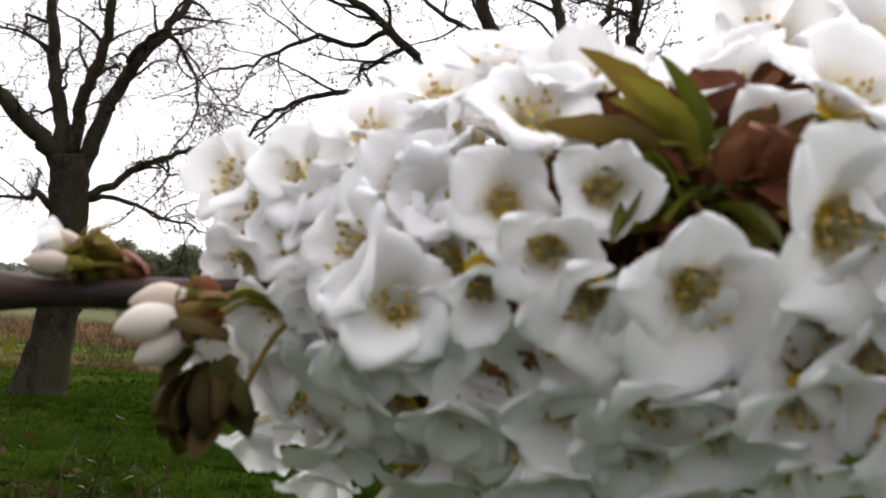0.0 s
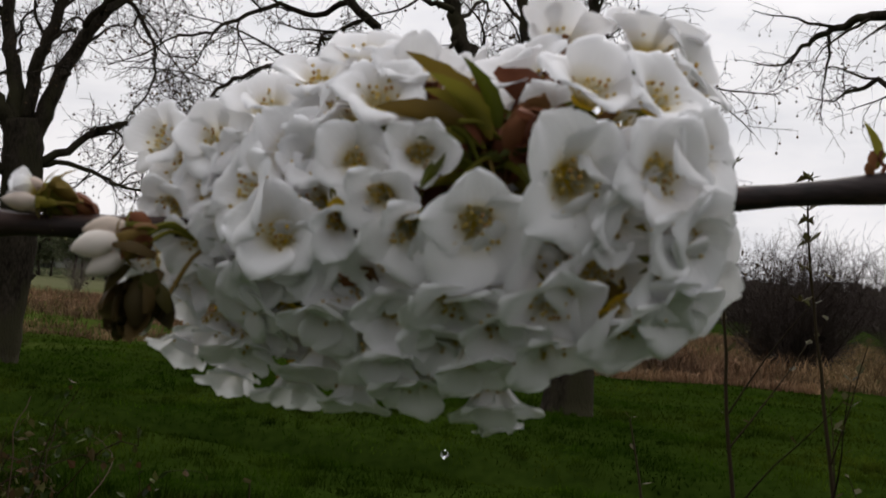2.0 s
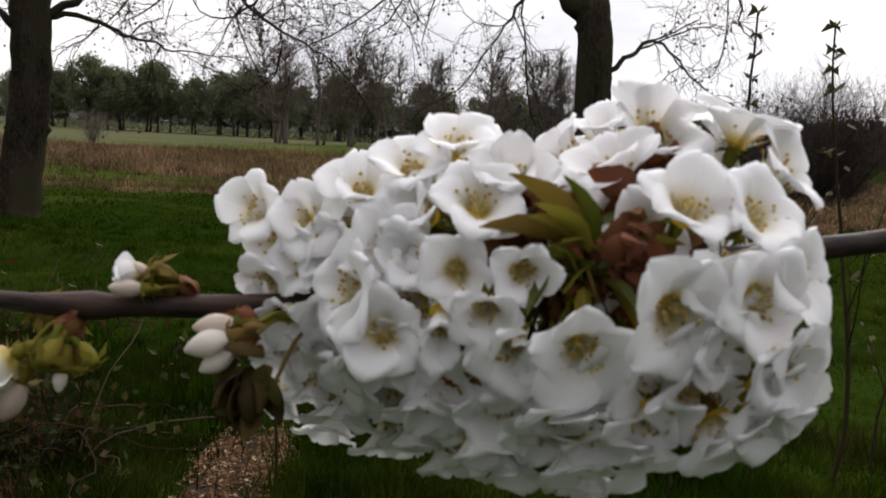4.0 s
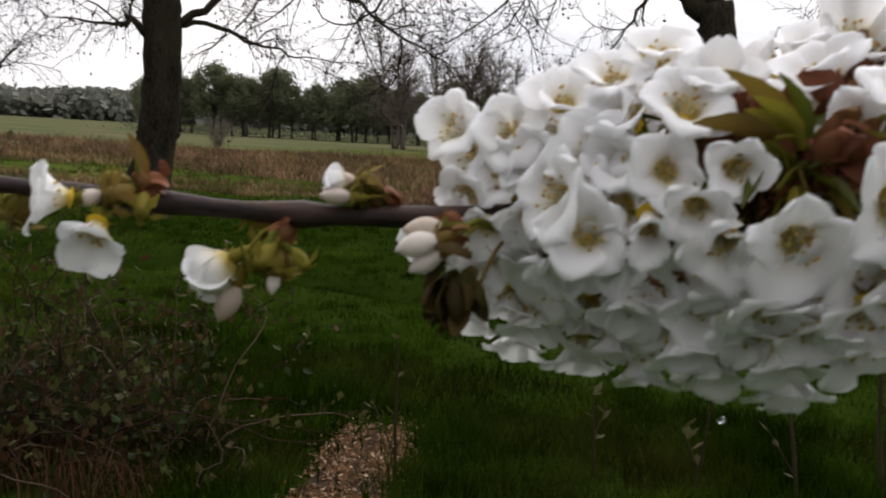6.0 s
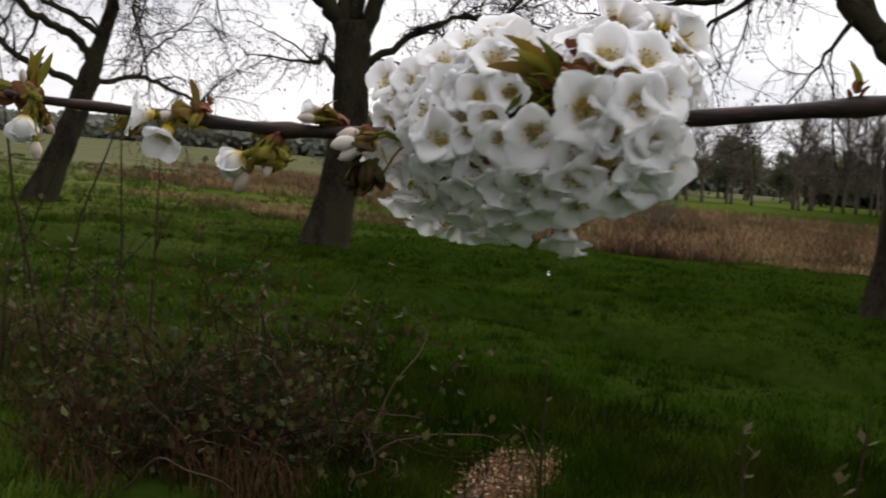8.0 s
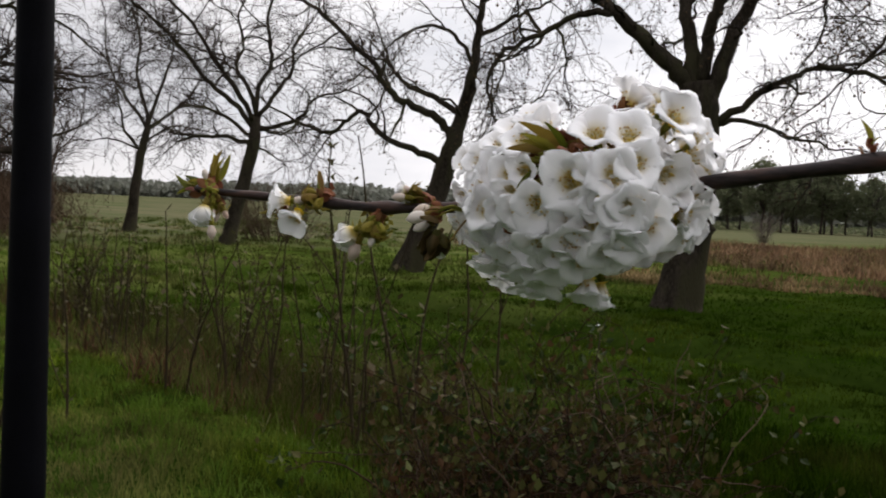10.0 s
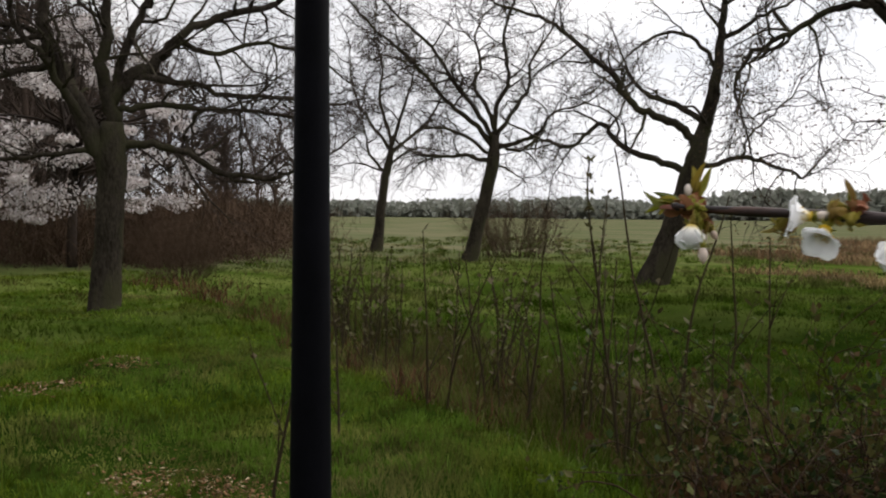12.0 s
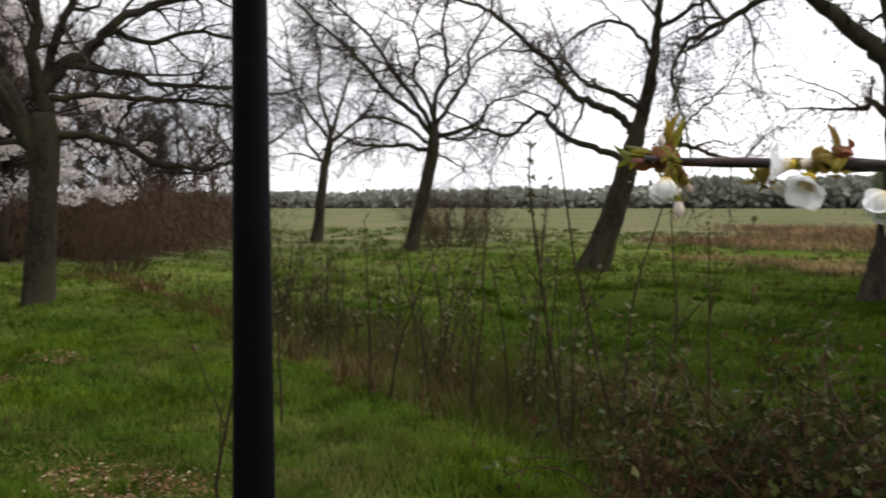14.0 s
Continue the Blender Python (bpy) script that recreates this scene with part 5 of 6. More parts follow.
def calyx_mesh(name):
    """The small green cup under the petals with five swept-back sepals and its stalk."""
    s = Soup()
    s.tube([(0, 0, -0.007), (0, 0, -0.0055), (0, 0, -0.003), (0, 0, -0.0005), (0, 0, 0.0006)], [0.0007, 0.0015, 0.0021, 0.0019, 0.0015], 8)
    for k in range(5):
        a = k * 2 * math.pi / 5 + 0.6
        r, t = np.array([math.cos(a), math.sin(a), 0]), np.array([-math.sin(a), math.cos(a), 0])
        s.add([r * 0.0015, r * 0.0035 + t * 0.0013 + (0, 0, -0.0006), r * 0.0062 + (0, 0, -0.0022), r * 0.0035 - t * 0.0013 + (0, 0, -0.0006)], [(0, 1, 2), (0, 2, 3)])
    return s.mesh(name, CALYX)


PETALS = [[petal_mesh("petal", 0.0162 if f > 90 else 0.0172, 0.0224 if f > 90 else 0.0225, c, f, 10 * i + k) for k in range(5)] for i, (c, f) in enumerate([(48, 10), (64, 33), (68, 50), (66, 68), (64, 104)])]
STAMENS = [stamen_meshes(26, 0.0100, 66, 1), stamen_meshes(26, 0.0096, 58, 2), stamen_meshes(24, 0.0094, 46, 3), stamen_meshes(20, 0.0085, 26, 4)]
CALYX_MESH = calyx_mesh("calyx")

branch = empty("cherry_tree", pose(0, 0, 0), "cherry tree with one low branch of dense white blossom", "cherry tree")
rng_b = np.random.default_rng(99)


def facing(p, n, spin=0.0, scale=1.0):
    """A pose at p whose z axis points along n."""
    q = Vector(n).normalized().to_track_quat("Z", "Y").to_matrix().to_4x4()
    return Matrix.Translation(Vector(p)) @ q @ Matrix.Rotation(spin, 4, "Z") @ Matrix.Scale(scale, 4)


def blossom(p, n, kind, scale=1.0):
    """One open flower: the cup, five petals, the stamens."""
    fl = part("blossom", CALYX_MESH, branch, facing(p, n, rng_b.uniform(0, 6.28), scale), "open white cherry blossom")
    for k in range(5):
        tilt = rng_b.normal(0, 5.5)
        m = Matrix.Rotation(k * 2 * math.pi / 5 + rng_b.normal(0, 0.07), 4, "Z") @ Matrix.Rotation(radians(tilt), 4, "Y") @ Matrix.Rotation(radians(rng_b.normal(0, 5)), 4, "X")
        part("petal", PETALS[kind][rng_b.integers(5)], fl, m @ Matrix.Scale(rng_b.uniform(0.88, 1.10), 4))
    for me, said in zip(STAMENS[kind], ("pale stamens", "tan anthers", "yellow throat")):
        part(me.name.split(".")[0], me, fl, label=said)
    return fl


def pedicel(a, b, name="flower_stalk"):
    s = Soup()
    a, b = np.asarray(a, float), np.asarray(b, float)
    mid = (a + b) / 2 + np.array([0, 0, 0.15 * np.linalg.norm(b - a)])
    q = smooth_line([a, mid, b], 3)
    s.tube(q, np.full(len(q), 0.0006), 5, False)
    part(name, s.mesh(name, CALYX), branch)


# the woody stem
STEM = smooth_line([(-0.226, 0.314, 1.494), (-0.212, 0.315, 1.4925), (-0.16, 0.317, 1.4905), (-0.12, 0.319, 1.4885), (-0.079, 0.32, 1.4875), (-0.03, 0.325, 1.490), (0.04, 0.338, 1.4985),
                    (0.12, 0.346, 1.5105), (0.20, 0.358, 1.523), (0.30, 0.376, 1.540), (0.45, 0.40, 1.56), (0.8, 0.44, 1.6), (1.5, 0.55, 1.62), (2.25, 0.70, 1.5)], 5)
s = Soup()
rad = np.interp(STEM[:, 0], [-0.226, -0.16, -0.05, 0.1, 0.3, 0.8, 2.25], [0.0022, 0.0026, 0.0030, 0.0036, 0.0042, 0.007, 0.03])
for i in range(len(rad)):
    rad[i] *= 1 + 0.10 * math.sin(i * 1.7) + 0.35 * math.exp(-((STEM[i][0] + 0.079) / 0.007) ** 2) + 0.35 * math.exp(-((STEM[i][0] + 0.122) / 0.006) ** 2) + 0.2 * math.exp(-((STEM[i][0] - 0.165) / 0.006) ** 2)
s.tube(STEM, rad, 12)
part("low_branch", s.mesh("low_branch", CHERRY_BARK), branch, label="dark purplish cherry branch")
s = Soup()
s.tube(smooth_line([(2.3, 0.75, -0.1), (2.32, 0.74, 0.05), (2.3, 0.72, 0.8), (2.24, 0.7, 1.7), (2.3, 0.75, 2.6), (2.45, 0.8, 3.6)], 3), np.linspace(0.13, 0.05, 16), 12)
part("trunk", s.mesh("trunk", CHERRY_BARK), branch)

# the large flower ball: its front is a bulging face, its back an oval
CENTRE, RADII = Vector((0.032, 0.333, 1.493)), Vector((0.054, 0.042, 0.029))
LC = Vector((0.0458, 0.284, 1.5128))


def lowest(x):
    """How far down flowers sit: the ball rises towards the trunk."""
    return float(np.interp(x, [-0.04, -0.012, 0.03, 0.06, 0.09], [1.475, 1.462, 1.464, 1.475, 1.488]))


def front_depth(x, z):
    u, w = x - 0.068, z - 1.497
    a = 0.04 + (-0.068 - u) * 0.75 if u < -0.068 else (u / 0.05) ** 2 * 0.05 if u > 0.03 else (u / 0.068) ** 2 * 0.04
    return min(0.342, 0.262 + a + (w / 0.04) ** 2 * (0.035 if w < 0 else 0.03))


# across, height, how closed, size
UPPER = [(0.0004, 1.509, 1, 0.84), (0.0615, 1.5042, 1, 1.0), (0.0661, 1.5217, 1, 0.84), (0.0207, 1.5193, 1, 0.86), (-0.0212, 1.5115, 1, 0.8), (-0.037, 1.5130, 1, 0.78), (0.0049, 1.5259, 1, 0.82),
         (0.0810, 1.5215, 1, 0.82), (0.0800, 1.5063, 1, 0.8), (0.087, 1.511, 1, 0.78), (-0.0081, 1.5197, 1, 0.8), (0.0151, 1.5322, 1, 0.8), (0.0308, 1.5085, 2, 0.66), (0.0165, 1.5062, 1, 0.72), (0.0235, 1.5000, 2, 0.7), (-0.0326, 1.497, 1, 0.68)]
MIDDLE = [(0.0137, 1.4959, 3, 0.92), (0.0436, 1.4944, 1, 0.92), (0.0297, 1.4938, 2, 0.86), (-0.0031, 1.4853, 2, 1.0), (0.012, 1.4762, 2, 0.84), (-0.0141, 1.4944, 2, 0.74), (-0.0251, 1.4902, 2, 0.72),
          (-0.028, 1.4759, 2, 0.7), (0.0404, 1.4801, 1, 0.84), (0.083, 1.4955, 2, 0.9), (0.0761, 1.4792, 1, 0.9), (0.0604, 1.4808, 1, 0.86), (0.088, 1.4945, 1, 0.78), (0.083, 1.4880, 1, 0.78), (-0.0398, 1.4856, 1, 0.75)]
LOWER = [(-0.0097, 1.4668, 2, 0.95), (0.0253, 1.4687, 2, 0.9), (-0.029, 1.4645, 2, 0.8), (-0.0150, 1.4580, 2, 0.85), (0.0013, 1.4560, 2, 0.85), (0.0183, 1.4580, 2, 0.85), (0.0332, 1.4620, 2, 0.85), (0.0472, 1.4690, 2, 0.85),
         (0.0614, 1.4725, 2, 0.85), (0.0735, 1.4765, 2, 0.8), (0.0104, 1.4644, 2, 0.85), (0.051, 1.4762, 2, 0.8), (-0.0191, 1.4692, 2, 0.8), (0.0845, 1.4815, 2, 0.8)]
placed = []


def flower_with_stalk(p, n, kind, size, root):
    blossom(p, n, kind, size)
    pedicel(root, Vector(p) - Vector(n).normalized() * 0.0065 * size)
    placed.append(Vector(p))


for x, z, kind, size in UPPER + MIDDLE + LOWER:
    z = max(z, lowest(x) - 0.006)
    # flowers look outwards, the lower ones nod
    n = Vector((float(np.interp(x, [-0.042, -0.028, 0.0, 0.045, 0.066, 0.083, 0.094], [-0.75, -0.35, -0.08, 0.1, 0.2, 0.5, 0.9])),
                float(np.interp(z, [1.455, 1.468, 1.48, 1.494], [-0.34, -0.50, -0.62, -0.80])),
                float(np.interp(z, [1.455, 1.468, 1.48, 1.494, 1.505, 1.512, 1.52, 1.53], [-1.0, -0.92, -0.74, -0.50, -0.22, 0.25, 0.7, 1.2])))) + Vector(rng_b.normal(0, 0.06, 3))
    flower_with_stalk((x, front_depth(x, z) + 0.004, z), n, kind, size, (0.045, 0.336, 1.497))


def fill_oval(centre, radii, count, size, droop, root, hollow=None):
    """Flowers all round an oval wherever none stands yet."""
    for k in range(count):
        h = 1 - 2 * (k + 0.5) / count
        a, r = k * 2.39996, math.sqrt(1 - h * h)
        u = Vector((r * math.cos(a), r * math.sin(a), h))
        p = Vector(centre) + Vector([u[i] * radii[i] for i in range(3)])
        if any((p - q).length < 0.0105 for q in placed) or (p.x < 0.12 and p.z < lowest(p.x)) or (hollow and (p - hollow).length < 0.024):
            continue
        n = Vector([u[i] / radii[i] for i in range(3)]).normalized() + Vector(rng_b.normal(0, 0.2, 3)) + Vector((0, 0, -droop))
        flower_with_stalk(p, n, int(rng_b.integers(1, 3)), size * rng_b.uniform(0.92, 1.08), root)


# flowers of a second layer, behind the gaps of the front
for i in range(14):
    for j in range(8):
        x, z = -0.040 + i * 0.0100, 1.462 + j * 0.0098 + (i % 2) * 0.005
        p = Vector((x, front_depth(x, z) + 0.011, z))
        if any((p - q).length < 0.0092 for q in placed) or z < lowest(x) - 0.002 or math.hypot(x - LC[0], z - LC[2]) < 0.017 or math.hypot((x - 0.028) / 0.070, (z - 1.490) / 0.038) > 1:
            continue
        flower_with_stalk(p, Vector((x - 0.04, -0.05, (z - 1.5) * 1.8)) + Vector(rng_b.normal(0, 0.008, 3)), int(rng_b.integers(1, 3)), 0.85, (0.045, 0.338, 1.495))

fill_oval(CENTRE, RADII, 130, 0.88, 0.1, (0.045, 0.336, 1.497), LC)

fill_oval((0.066, 0.330, 1.514), (0.025, 0.034, 0.024), 32, 0.85, -0.1, (0.06, 0.336, 1.502))

# flowers that stand above the ball on red calyces, and one that hangs below with a drop
for p, n, kind in [((0.064, 0.312, 1.5395), (0.25, 0.35, 1), 2), ((0.0846, 0.305, 1.5385), (0.35, 0.1, 1), 1), ((0.091, 0.300, 1.5310), (0.8, -0.3, 0.7), 1), ((0.0525, 0.306, 1.4600), (0.06, -0.35, -1), 2), ((0.0545, 0.314, 1.4575), (0.2, 0.1, -1), 3)]:
    flower_with_stalk(p, n, kind, 0.9, (0.048, 0.330, 1.50))


def leaf_mesh(name, length, width, fold, seed):
    """A young pointed leaf, folded along its midrib, with a toothed rim."""
    rng = np.random.default_rng(seed)
    s, nu = Soup(), 10
    v = []
    for i in range(nu + 1):
        u = i / nu
        h = width * 0.5 * math.sin(math.pi * u ** 0.8) ** 0.8 * (1 + 0.10 * (i % 2)) + 0.0003
        curl = length * 0.18 * u * u
        for w in (-1, -0.5, 0, 0.5, 1):
            v.append((h * w * math.cos(fold), -curl + h * abs(w) * math.sin(fold), length * u))
    s.add(v, [(i * 5 + j, i * 5 + j + 1, (i + 1) * 5 + j + 1, (i + 1) * 5 + j) for i in range(nu) for j in range(4)])
    return s.mesh(name, LEAF)


LEAVES = [leaf_mesh("leaf", 0.030, 0.0115, 0.85, 1), leaf_mesh("leaf", 0.022, 0.008, 0.95, 2), leaf_mesh("leaf", 0.013, 0.0045, 1.0, 3)]


def scale_mesh(name, length, width, material=None):
    s, v = Soup(), []
    for i in range(6):
        u = i / 5
        h = width * 0.5 * math.sin(math.pi * (0.15 + 0.8 * u)) ** 0.8
        for w in (-1, 0, 1):
            v.append((h * w, -0.25 * width * (1 - w * w) - length * 0.15 * math.sin(u * 3), length * u))
    s.add(v, [(i * 3 + j, i * 3 + j + 1, (i + 1) * 3 + j + 1, (i + 1) * 3 + j) for i in range(5) for j in range(2)])
    return s.mesh(name, material or SCALE)


SCALES = [scale_mesh("bud_scale", 0.010, 0.006), scale_mesh("bud_scale", 0.007, 0.0055), scale_mesh("bud_scale", 0.012, 0.006, DARK_SCALE)]


def leaf_at(p, n, k, roll=0.0, size=1.0):
    return part("leaf", LEAVES[k], branch, facing(p, n, roll, size), "unfolding bronze-green leaf")


def scale_at(p, n, k, roll=0.0, size=1.0):
    return part("bud_scale", SCALES[k], branch, facing(p, n, roll, size), "reddish bud scale")


# leaves and scales in the opening of the ball
for dx, n, k, roll, size in [((0.0, 0.0, 0.0), (-0.0285, -0.004, 0.0088), 0, 0.9, 0.88), ((0.0, 0.001, 0.001), (-0.0195, -0.006, 0.0218), 0, 0.5, 0.88), ((0.0, -0.003, 0.0), (-0.0107, -0.009, 0.0125), 0, 0.1, 0.72), ((0.002, 0.0, 0.002), (-0.006, -0.004, 0.016), 1, 0.0, 0.85), ((0.001, -0.003, 0.0), (-0.017, -0.009, 0.013), 0, 0.3, 0.68), ((0.0, -0.002, -0.002), (-0.019, -0.008, 0.003), 1, 0.6, 0.8),
                             ((0.008, -0.002, 0), (0.75, -0.5, 0.35), 1, 5.5, 0.75), ((0.004, -0.004, -0.006), (0.5, -0.8, -0.3), 1, 0.0, 0.7), ((-0.004, -0.004, -0.004), (-0.6, -0.6, -0.35), 1, 0.3, 0.8),
                             ((0.0, -0.003, -0.008), (0.0, -0.6, -0.8), 1, 0.3, 0.8), ((-0.008, 0.002, -0.004), (-0.8, -0.4, -0.2), 1, 0.3, 0.8)]:
    leaf_at(LC + Vector(dx), n, k, roll, size)
for k in range(46):
    d = Vector(rng_b.normal(0, 1, 3)) + Vector((0.5, -1.0, 0.2))
    scale_at(LC + Vector((0.010, 0.001, -0.001)) + Vector(rng_b.normal(0, 0.0048, 3)), d, k % 2, rng_b.uniform(0, 6.28), rng_b.uniform(0.8, 1.25))
# thin leaves and green stalks radiate from it
for k in range(22):
    a = -0.5 + 0.33 * k
    d = Vector((math.cos(a) * 0.9 + 0.1, -0.55, math.sin(a) * 0.8)) + Vector(rng_b.normal(0, 0.2, 3))
    o = LC + Vector((0.003, 0.004, -0.006)) + Vector(rng_b.normal(0, 0.003, 3))
    if k % 3 == 0:
        leaf_at(o, d, 2, rng_b.uniform(0, 6.28), rng_b.uniform(0.9, 1.4))
    else:
        pedicel(o, o + d.normalized() * rng_b.uniform(0.010, 0.016))
# dark stalk bases and scales show in the gaps between the flowers
for gx_, gz_ in ((0.001, 1.4955), (0.0105, 1.4875), (0.0215, 1.4835), (-0.010, 1.491)):
    for k in range(9):
        scale_at(Vector((gx_, front_depth(gx_, gz_) + 0.010, gz_)) + Vector(rng_b.normal(0, 0.0022, 3)), Vector(rng_b.normal(0, 0.6, 3)) + Vector((0, -1, 0)), k % 2, rng_b.uniform(0, 6.28), rng_b.uniform(0.8, 1.2))
# brown scales and small dull leaves fill the hollow behind them
for k in range(60):
    scale_at(LC + Vector((rng_b.uniform(-0.016, 0.016), 0.012 + rng_b.uniform(0, 0.01), rng_b.uniform(-0.018, 0.012))), Vector(rng_b.normal(0, 0.6, 3)) + Vector((0, -1, 0.2)), 0, rng_b.uniform(0, 6.28), rng_b.uniform(1.1, 1.7))
# red calyces and scales under the topmost flowers
for k in range(8):
    scale_at(Vector((0.0605, 0.308, 1.5335)) + Vector(rng_b.normal(0, 0.003, 3)), Vector((0.4, -0.3, 0.6)) + Vector(rng_b.normal(0, 0.4, 3)), k % 2, rng_b.uniform(0, 6.28), 1.1)
for k in range(14):
    tuft_d = Vector(rng_b.normal(0, 1, 3)) + Vector((0.1, -0.6, -0.4))
    leaf_at(LC + Vector((0.0, 0.010, -0.008)) + Vector(rng_b.normal(0, 0.008, 3)), tuft_d, 2, rng_b.uniform(0, 6.28), 1.1)


def bud_mesh(name, length, radius, material=None):
    """A closed white bud, egg-shaped, of overlapping petals."""
    s, nu, nv = Soup(), 9, 12
    v = []
    for i in range(nu + 1):
        u = i / nu
        r = radius * math.sin(math.pi * (0.08 + 0.9 * u)) ** 0.75
        for j in range(nv):
            a = j * 2 * math.pi / nv
            rr = r * (1 + 0.05 * math.sin(3 * a + u * 2.5) + 0.13 * max(0.0, math.sin(2 * a + 1 + u * 4)) * u)
            v.append((rr * math.cos(a), rr * math.sin(a), length * u))
    s.add(v, [(i * nv + j, i * nv + (j + 1) % nv, (i + 1) * nv + (j + 1) % nv, (i + 1) * nv + j) for i in range(nu) for j in range(nv)] + [tuple(nu * nv + j for j in range(nv))])
    return s.mesh(name, material or BUD)


SWOLLEN = bud_mesh("petal_ball", 0.0150, 0.0068, PETAL)
BUDS = [bud_mesh("bud", 0.012, 0.0055), bud_mesh("bud", 0.0115, 0.0032), bud_mesh("bud", 0.0165, 0.0075)]


def bud(p, n, k, origin, size=1.0):
    """A closed bud held by its calyx on a stalk."""
    n = Vector(n).normalized()
    b = part("bud", BUDS[k], branch, facing(p, n, rng_b.uniform(0, 6.28), size), "closed white flower bud")
    part("calyx", CALYX_MESH, b, Matrix.Translation((0, 0, 0.0008)) @ Matrix.Scale(1.0 + 0.25 * (k == 2), 4), "green calyx")
    pedicel(origin, Vector(p) - n * 0.006 * size)


def half_open(p, n, origin, size=1.0):
    """A swelling white bud, two outer petals beginning to part from it."""
    n = Vector(n).normalized()
    b = part("bud", CALYX_MESH, branch, facing(p, n, rng_b.uniform(0, 6.28), size), "half-open white bud")
    part("petal_ball", SWOLLEN, b, Matrix.Translation((0, 0, -0.0005)))
    for k in range(3):
        m = Matrix.Rotation(k * 2.1, 4, "Z") @ Matrix.Rotation(radians(rng_b.normal(-6, 3)), 4, "Y")
        part("petal", PETALS[4][k % 3], b, m @ Matrix.Scale(rng_b.uniform(0.80, 0.95), 4))
    pedicel(origin, Vector(p) - n * 0.006 * size)


def tuft(p, n, leaves, scales, seed, size=1.0, wild=0.5):
    """An opening bud: scales at its foot, small folded leaves above."""
    r = np.random.default_rng(seed)
    n = Vector(n).normalized()
    for k in range(scales):
        scale_at(Vector(p) + Vector(r.normal(0, 0.0015, 3)), n + Vector(r.normal(0, wild, 3)), k % 2, r.uniform(0, 6.28), size * 1.3 * r.uniform(0.7, 1.0))
    for k in range(leaves):
        leaf_at(Vector(p) + n * 0.002, n + Vector(r.normal(0, wild * 0.8, 3)), 1 + k % 2, r.uniform(0, 6.28), size * 1.3 * r.uniform(0.6, 0.95))


def knob(p, n, seed, size=1.0, count=18):
    """The swollen foot of a bud: reddish scales wrapped over one another."""
    r = np.random.default_rng(seed)
    n = Vector(n).normalized()
    for k in range(count):
        scale_at(Vector(p) + Vector(r.normal(0, 0.0016, 3)) - n * 0.002, n + Vector(r.normal(0, 0.33, 3)), k % 2, r.uniform(0, 6.28), size * r.uniform(0.5, 0.75))


def stalks(p, n, count, length, seed, wild=0.35, tips=0.4):
    """Stout yellow-green flower stalks with their cups, some with a white tip showing."""
    r = np.random.default_rng(seed)
    n = Vector(n).normalized()
    for k in range(count):
        d = (n + Vector(r.normal(0, wild, 3))).normalized()
        e = Vector(p) + d * length * r.uniform(0.6, 1.1)
        s = Soup()
        q = smooth_line([Vector(p), Vector(p) + d * (e - Vector(p)).length * 0.5 + Vector(r.normal(0, 0.001, 3)), e], 3)
        s.tube(q, np.linspace(0.0009, 0.0013, len(q)), 6, False)
        part("flower_stalk", s.mesh("flower_stalk", CALYX), branch)
        c = part("calyx", CALYX_MESH, branch, facing(e + d * 0.005, d, r.uniform(0, 6.28), r.uniform(0.95, 1.35)), "yellow-green calyx")
        if r.random() < tips:
            part("bud", BUDS[1], branch, facing(e + d * 0.004, d, 0, r.uniform(0.55, 0.8)), "white bud tip")


# bud pair above the stem before the ball
knob((-0.0545, 0.324, 1.4925), (-0.8, 0, 0.5), 1)
stalks((-0.0555, 0.3235, 1.4935), (-1, -0.15, 0.22), 8, 0.0065, 21, 0.25, 0.2)
half_open((-0.0665, 0.3195, 1.4965), (-1, -0.15, 0.2), (-0.055, 0.324, 1.492), 0.5)
bud((-0.065, 0.3165, 1.4935), (-1, -0.25, 0.0), 1, (-0.054, 0.324, 1.491), 0.75)
# hanging group with a half-open bud
knob((-0.0835, 0.3185, 1.4845), (-0.35, -0.15, -0.9), 2)
stalks((-0.0845, 0.318, 1.4825), (-0.35, -0.1, -1), 13, 0.0095, 22, 0.42, 0.35)
half_open((-0.0975, 0.3140, 1.4740), (-0.8, -0.1, -0.6), (-0.0856, 0.3185, 1.484), 0.95)
bud((-0.096, 0.315, 1.4675), (-0.4, -0.1, -1), 1, (-0.0856, 0.3185, 1.484), 1.05)
tuft((-0.0856, 0.3185, 1.4835), (-0.1, -0.1, -1), 4, 3, 2, 0.6, 0.5)
# pale buds where the stem enters the ball, and a dark tuft below
for p, n, z in [((-0.0375, 0.302, 1.4880), (-1, -0.1, -0.12), 0.95), ((-0.0385, 0.299, 1.4850), (-1, -0.3, -0.30), 1.0), ((-0.0375, 0.300, 1.4815), (-0.85, -0.3, -0.55), 0.85)]:
    bud(p, n, 1, (-0.025, 0.316, 1.487), z)
knob((-0.0355, 0.303, 1.4875), (-0.9, -0.4, 0.0), 3, 1.0, 14)
knob((-0.0350, 0.301, 1.4835), (-0.8, -0.5, -0.3), 13, 0.9, 10)
half_open((-0.031, 0.306, 1.4700), (-0.75, -0.1, -0.45), (-0.02, 0.318, 1.486), 0.55)
# a dark bunch of leaf scales hangs below them
r_dark = np.random.default_rng(14)
for k in range(34):
    scale_at(Vector((-0.0325, 0.300, 1.4745)) + Vector(r_dark.normal(0, 0.0026, 3)), Vector((-0.3, -0.4, -0.85)) + Vector(r_dark.normal(0, 0.35, 3)), 2, r_dark.uniform(0, 6.28), r_dark.uniform(0.7, 1.0))
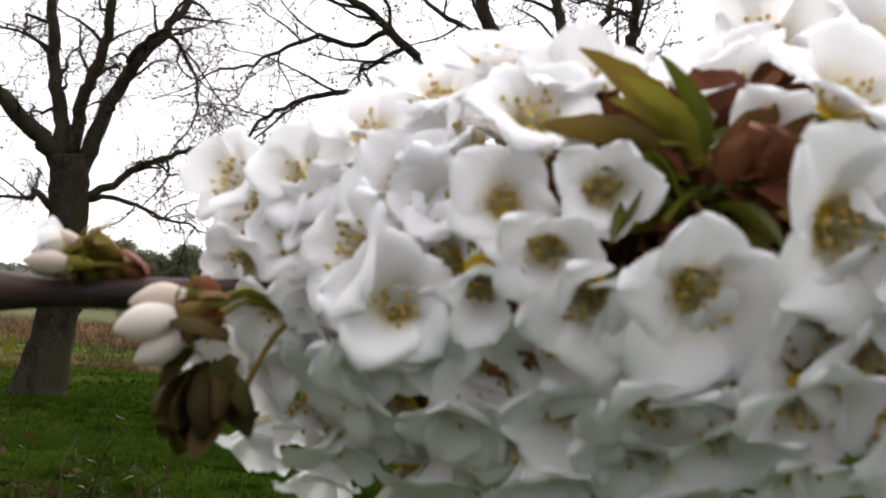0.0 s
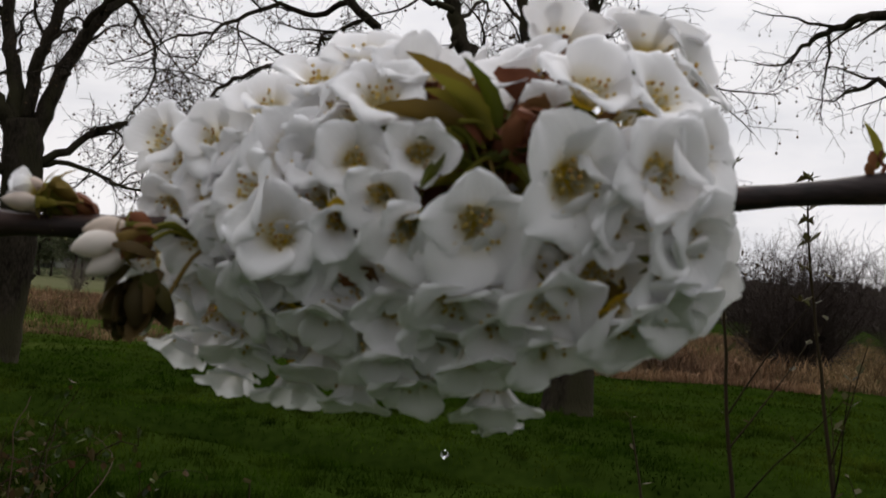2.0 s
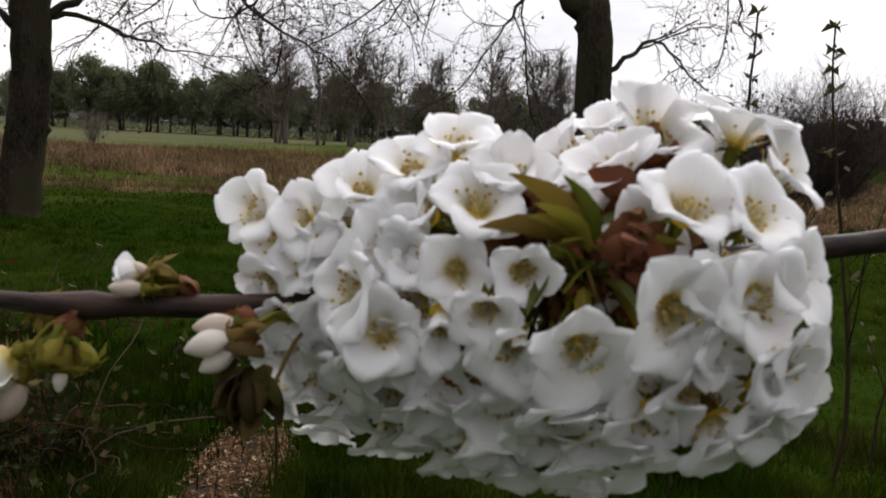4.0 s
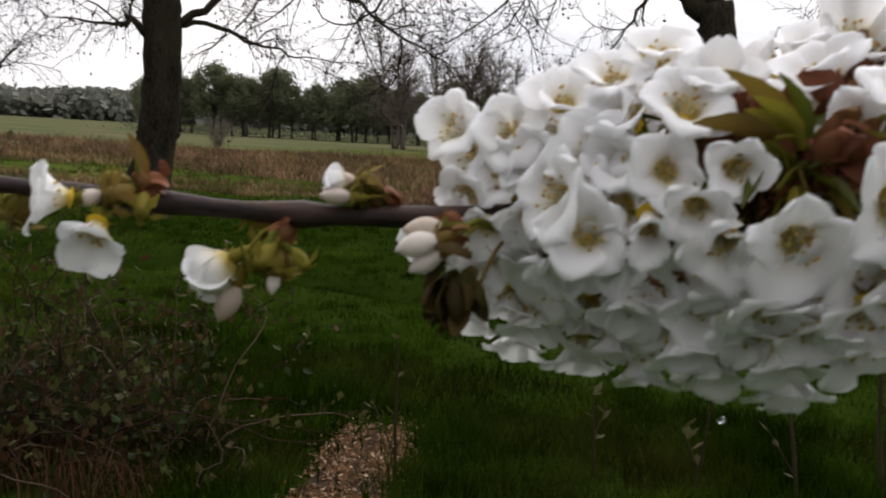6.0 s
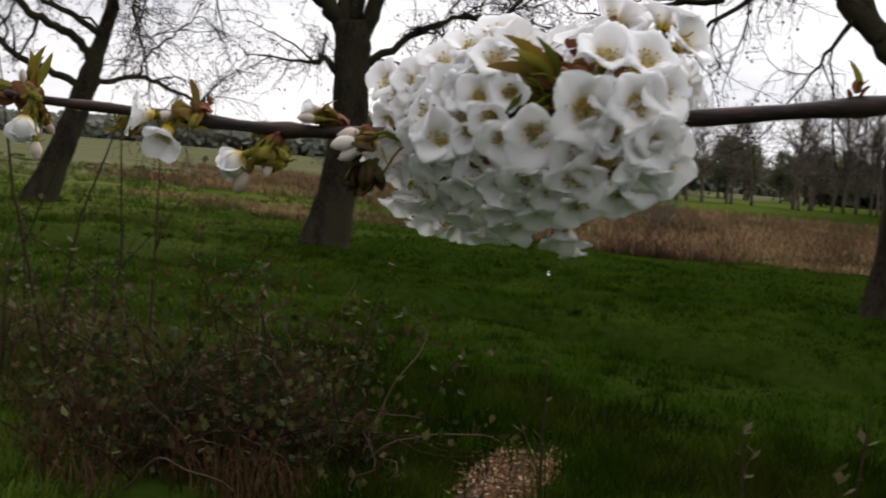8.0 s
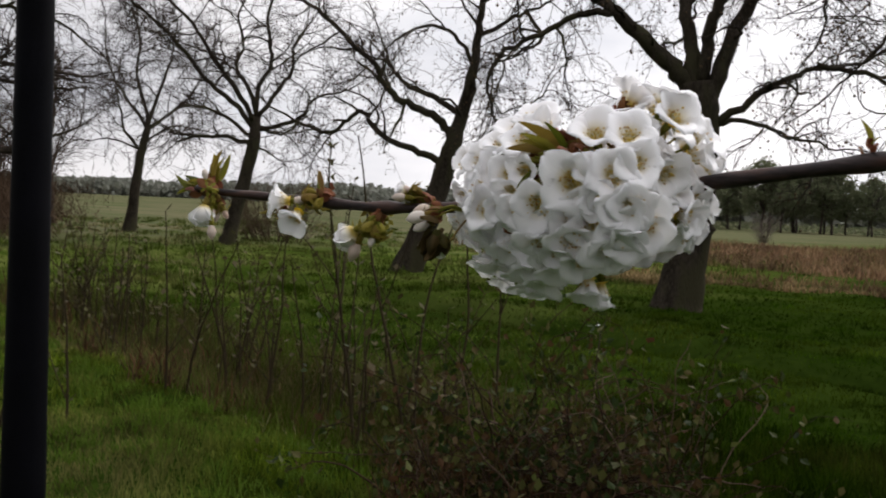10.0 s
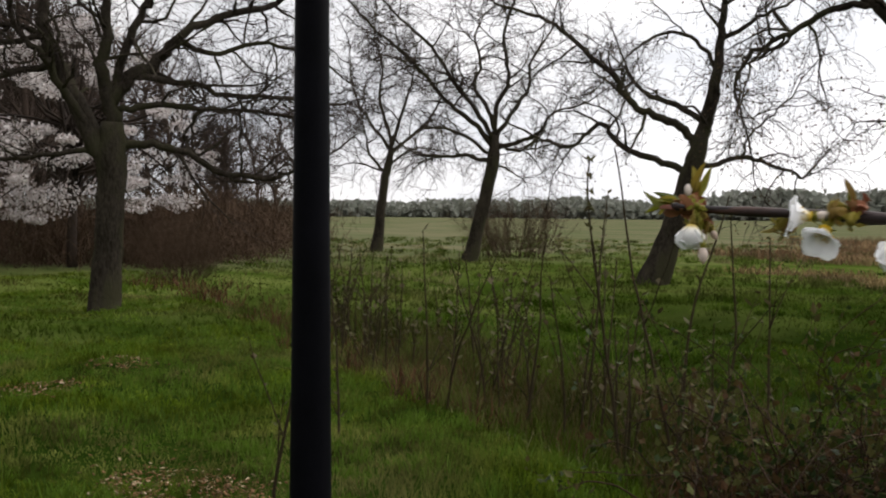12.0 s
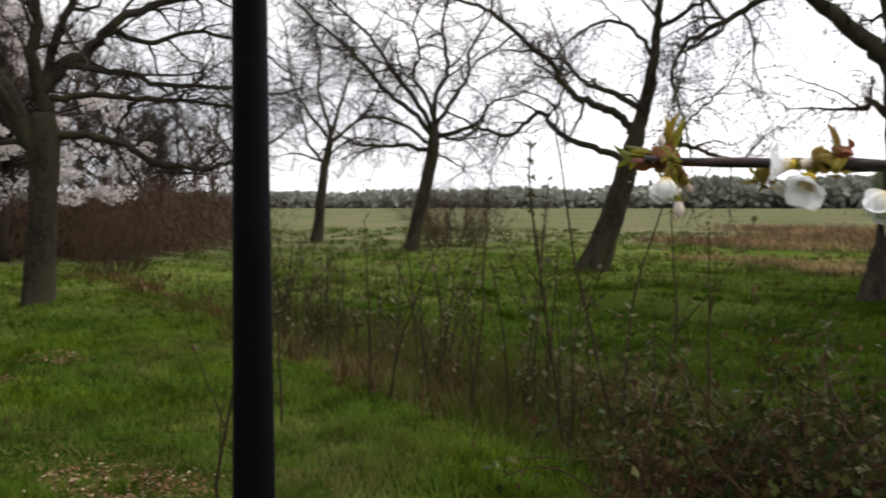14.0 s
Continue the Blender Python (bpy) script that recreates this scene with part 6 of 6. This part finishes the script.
# white flowers and tuft at the next knot
knob((-0.121, 0.3165, 1.4935), (-0.7, -0.1, 0.5), 5, 1.1)
stalks((-0.123, 0.3155, 1.4925), (-1, -0.4, -0.1), 9, 0.0075, 23, 0.45, 0.15)
tuft((-0.122, 0.315, 1.4925), (-0.3, -0.2, 0.9), 2, 3, 5, 0.6, 0.4)
blossom((-0.133, 0.307, 1.4835), (0.05, -0.75, -0.65), 2, 0.85)
blossom((-0.140, 0.307, 1.4890), (-0.75, -0.5, 0.1), 2, 0.85)
pedicel((-0.122, 0.316, 1.491), (-0.134, 0.309, 1.484))
pedicel((-0.122, 0.316, 1.491), (-0.138, 0.309, 1.489))
tuft((-0.160, 0.318, 1.488), (-0.5, 0.3, -0.7), 3, 3, 6, 0.6, 0.35)
stalks((-0.158, 0.318, 1.489), (-0.8, 0.2, -0.5), 4, 0.007, 24, 0.3, 0.5)
# the tip: tufts of leaves and one half-open bud
knob((-0.212, 0.3155, 1.493), (-0.6, -0.1, 0.4), 7, 1.7, 28)
tuft((-0.214, 0.318, 1.4955), (-0.05, 0.1, 1), 9, 6, 7, 0.85, 0.32)
tuft((-0.221, 0.317, 1.494), (-1, 0.15, 0.1), 13, 7, 8, 0.95, 0.26)
stalks((-0.208, 0.313, 1.491), (0.15, -0.2, -0.9), 8, 0.007, 25, 0.4, 0.3)
tuft((-0.205, 0.313, 1.490), (0.35, -0.2, -0.6), 4, 4, 9, 0.65, 0.45)
half_open((-0.207, 0.304, 1.4835), (0.05, -0.25, -0.9), (-0.212, 0.314, 1.492), 0.88)
bud((-0.199, 0.302, 1.4725), (0.15, -0.1, -1), 1, (-0.212, 0.314, 1.492), 0.8)
bud((-0.213, 0.309, 1.4995), (0.1, -0.3, 1), 1, (-0.214, 0.314, 1.494), 0.6)

# second flower ball further along the branch
fill_oval((0.247, 0.371, 1.520), (0.046, 0.042, 0.062), 70, 0.85, 0.1, (0.245, 0.368, 1.53))
tuft((0.234, 0.335, 1.50), (-0.5, -0.8, -0.1), 3, 3, 10, 0.9, 0.5)
tuft((0.165, 0.352, 1.5215), (0.0, 0.0, 1), 2, 4, 11, 0.6, 0.4)

# drops of rain
s = Soup()
s.ball((0.0435, 0.336, 1.434), 0.0012, 1.3)
tagged(new("rain_drop", s.mesh("rain_drop", WATER_DROP)), "clear rain drop hanging from the lowest petal", "rain drop")
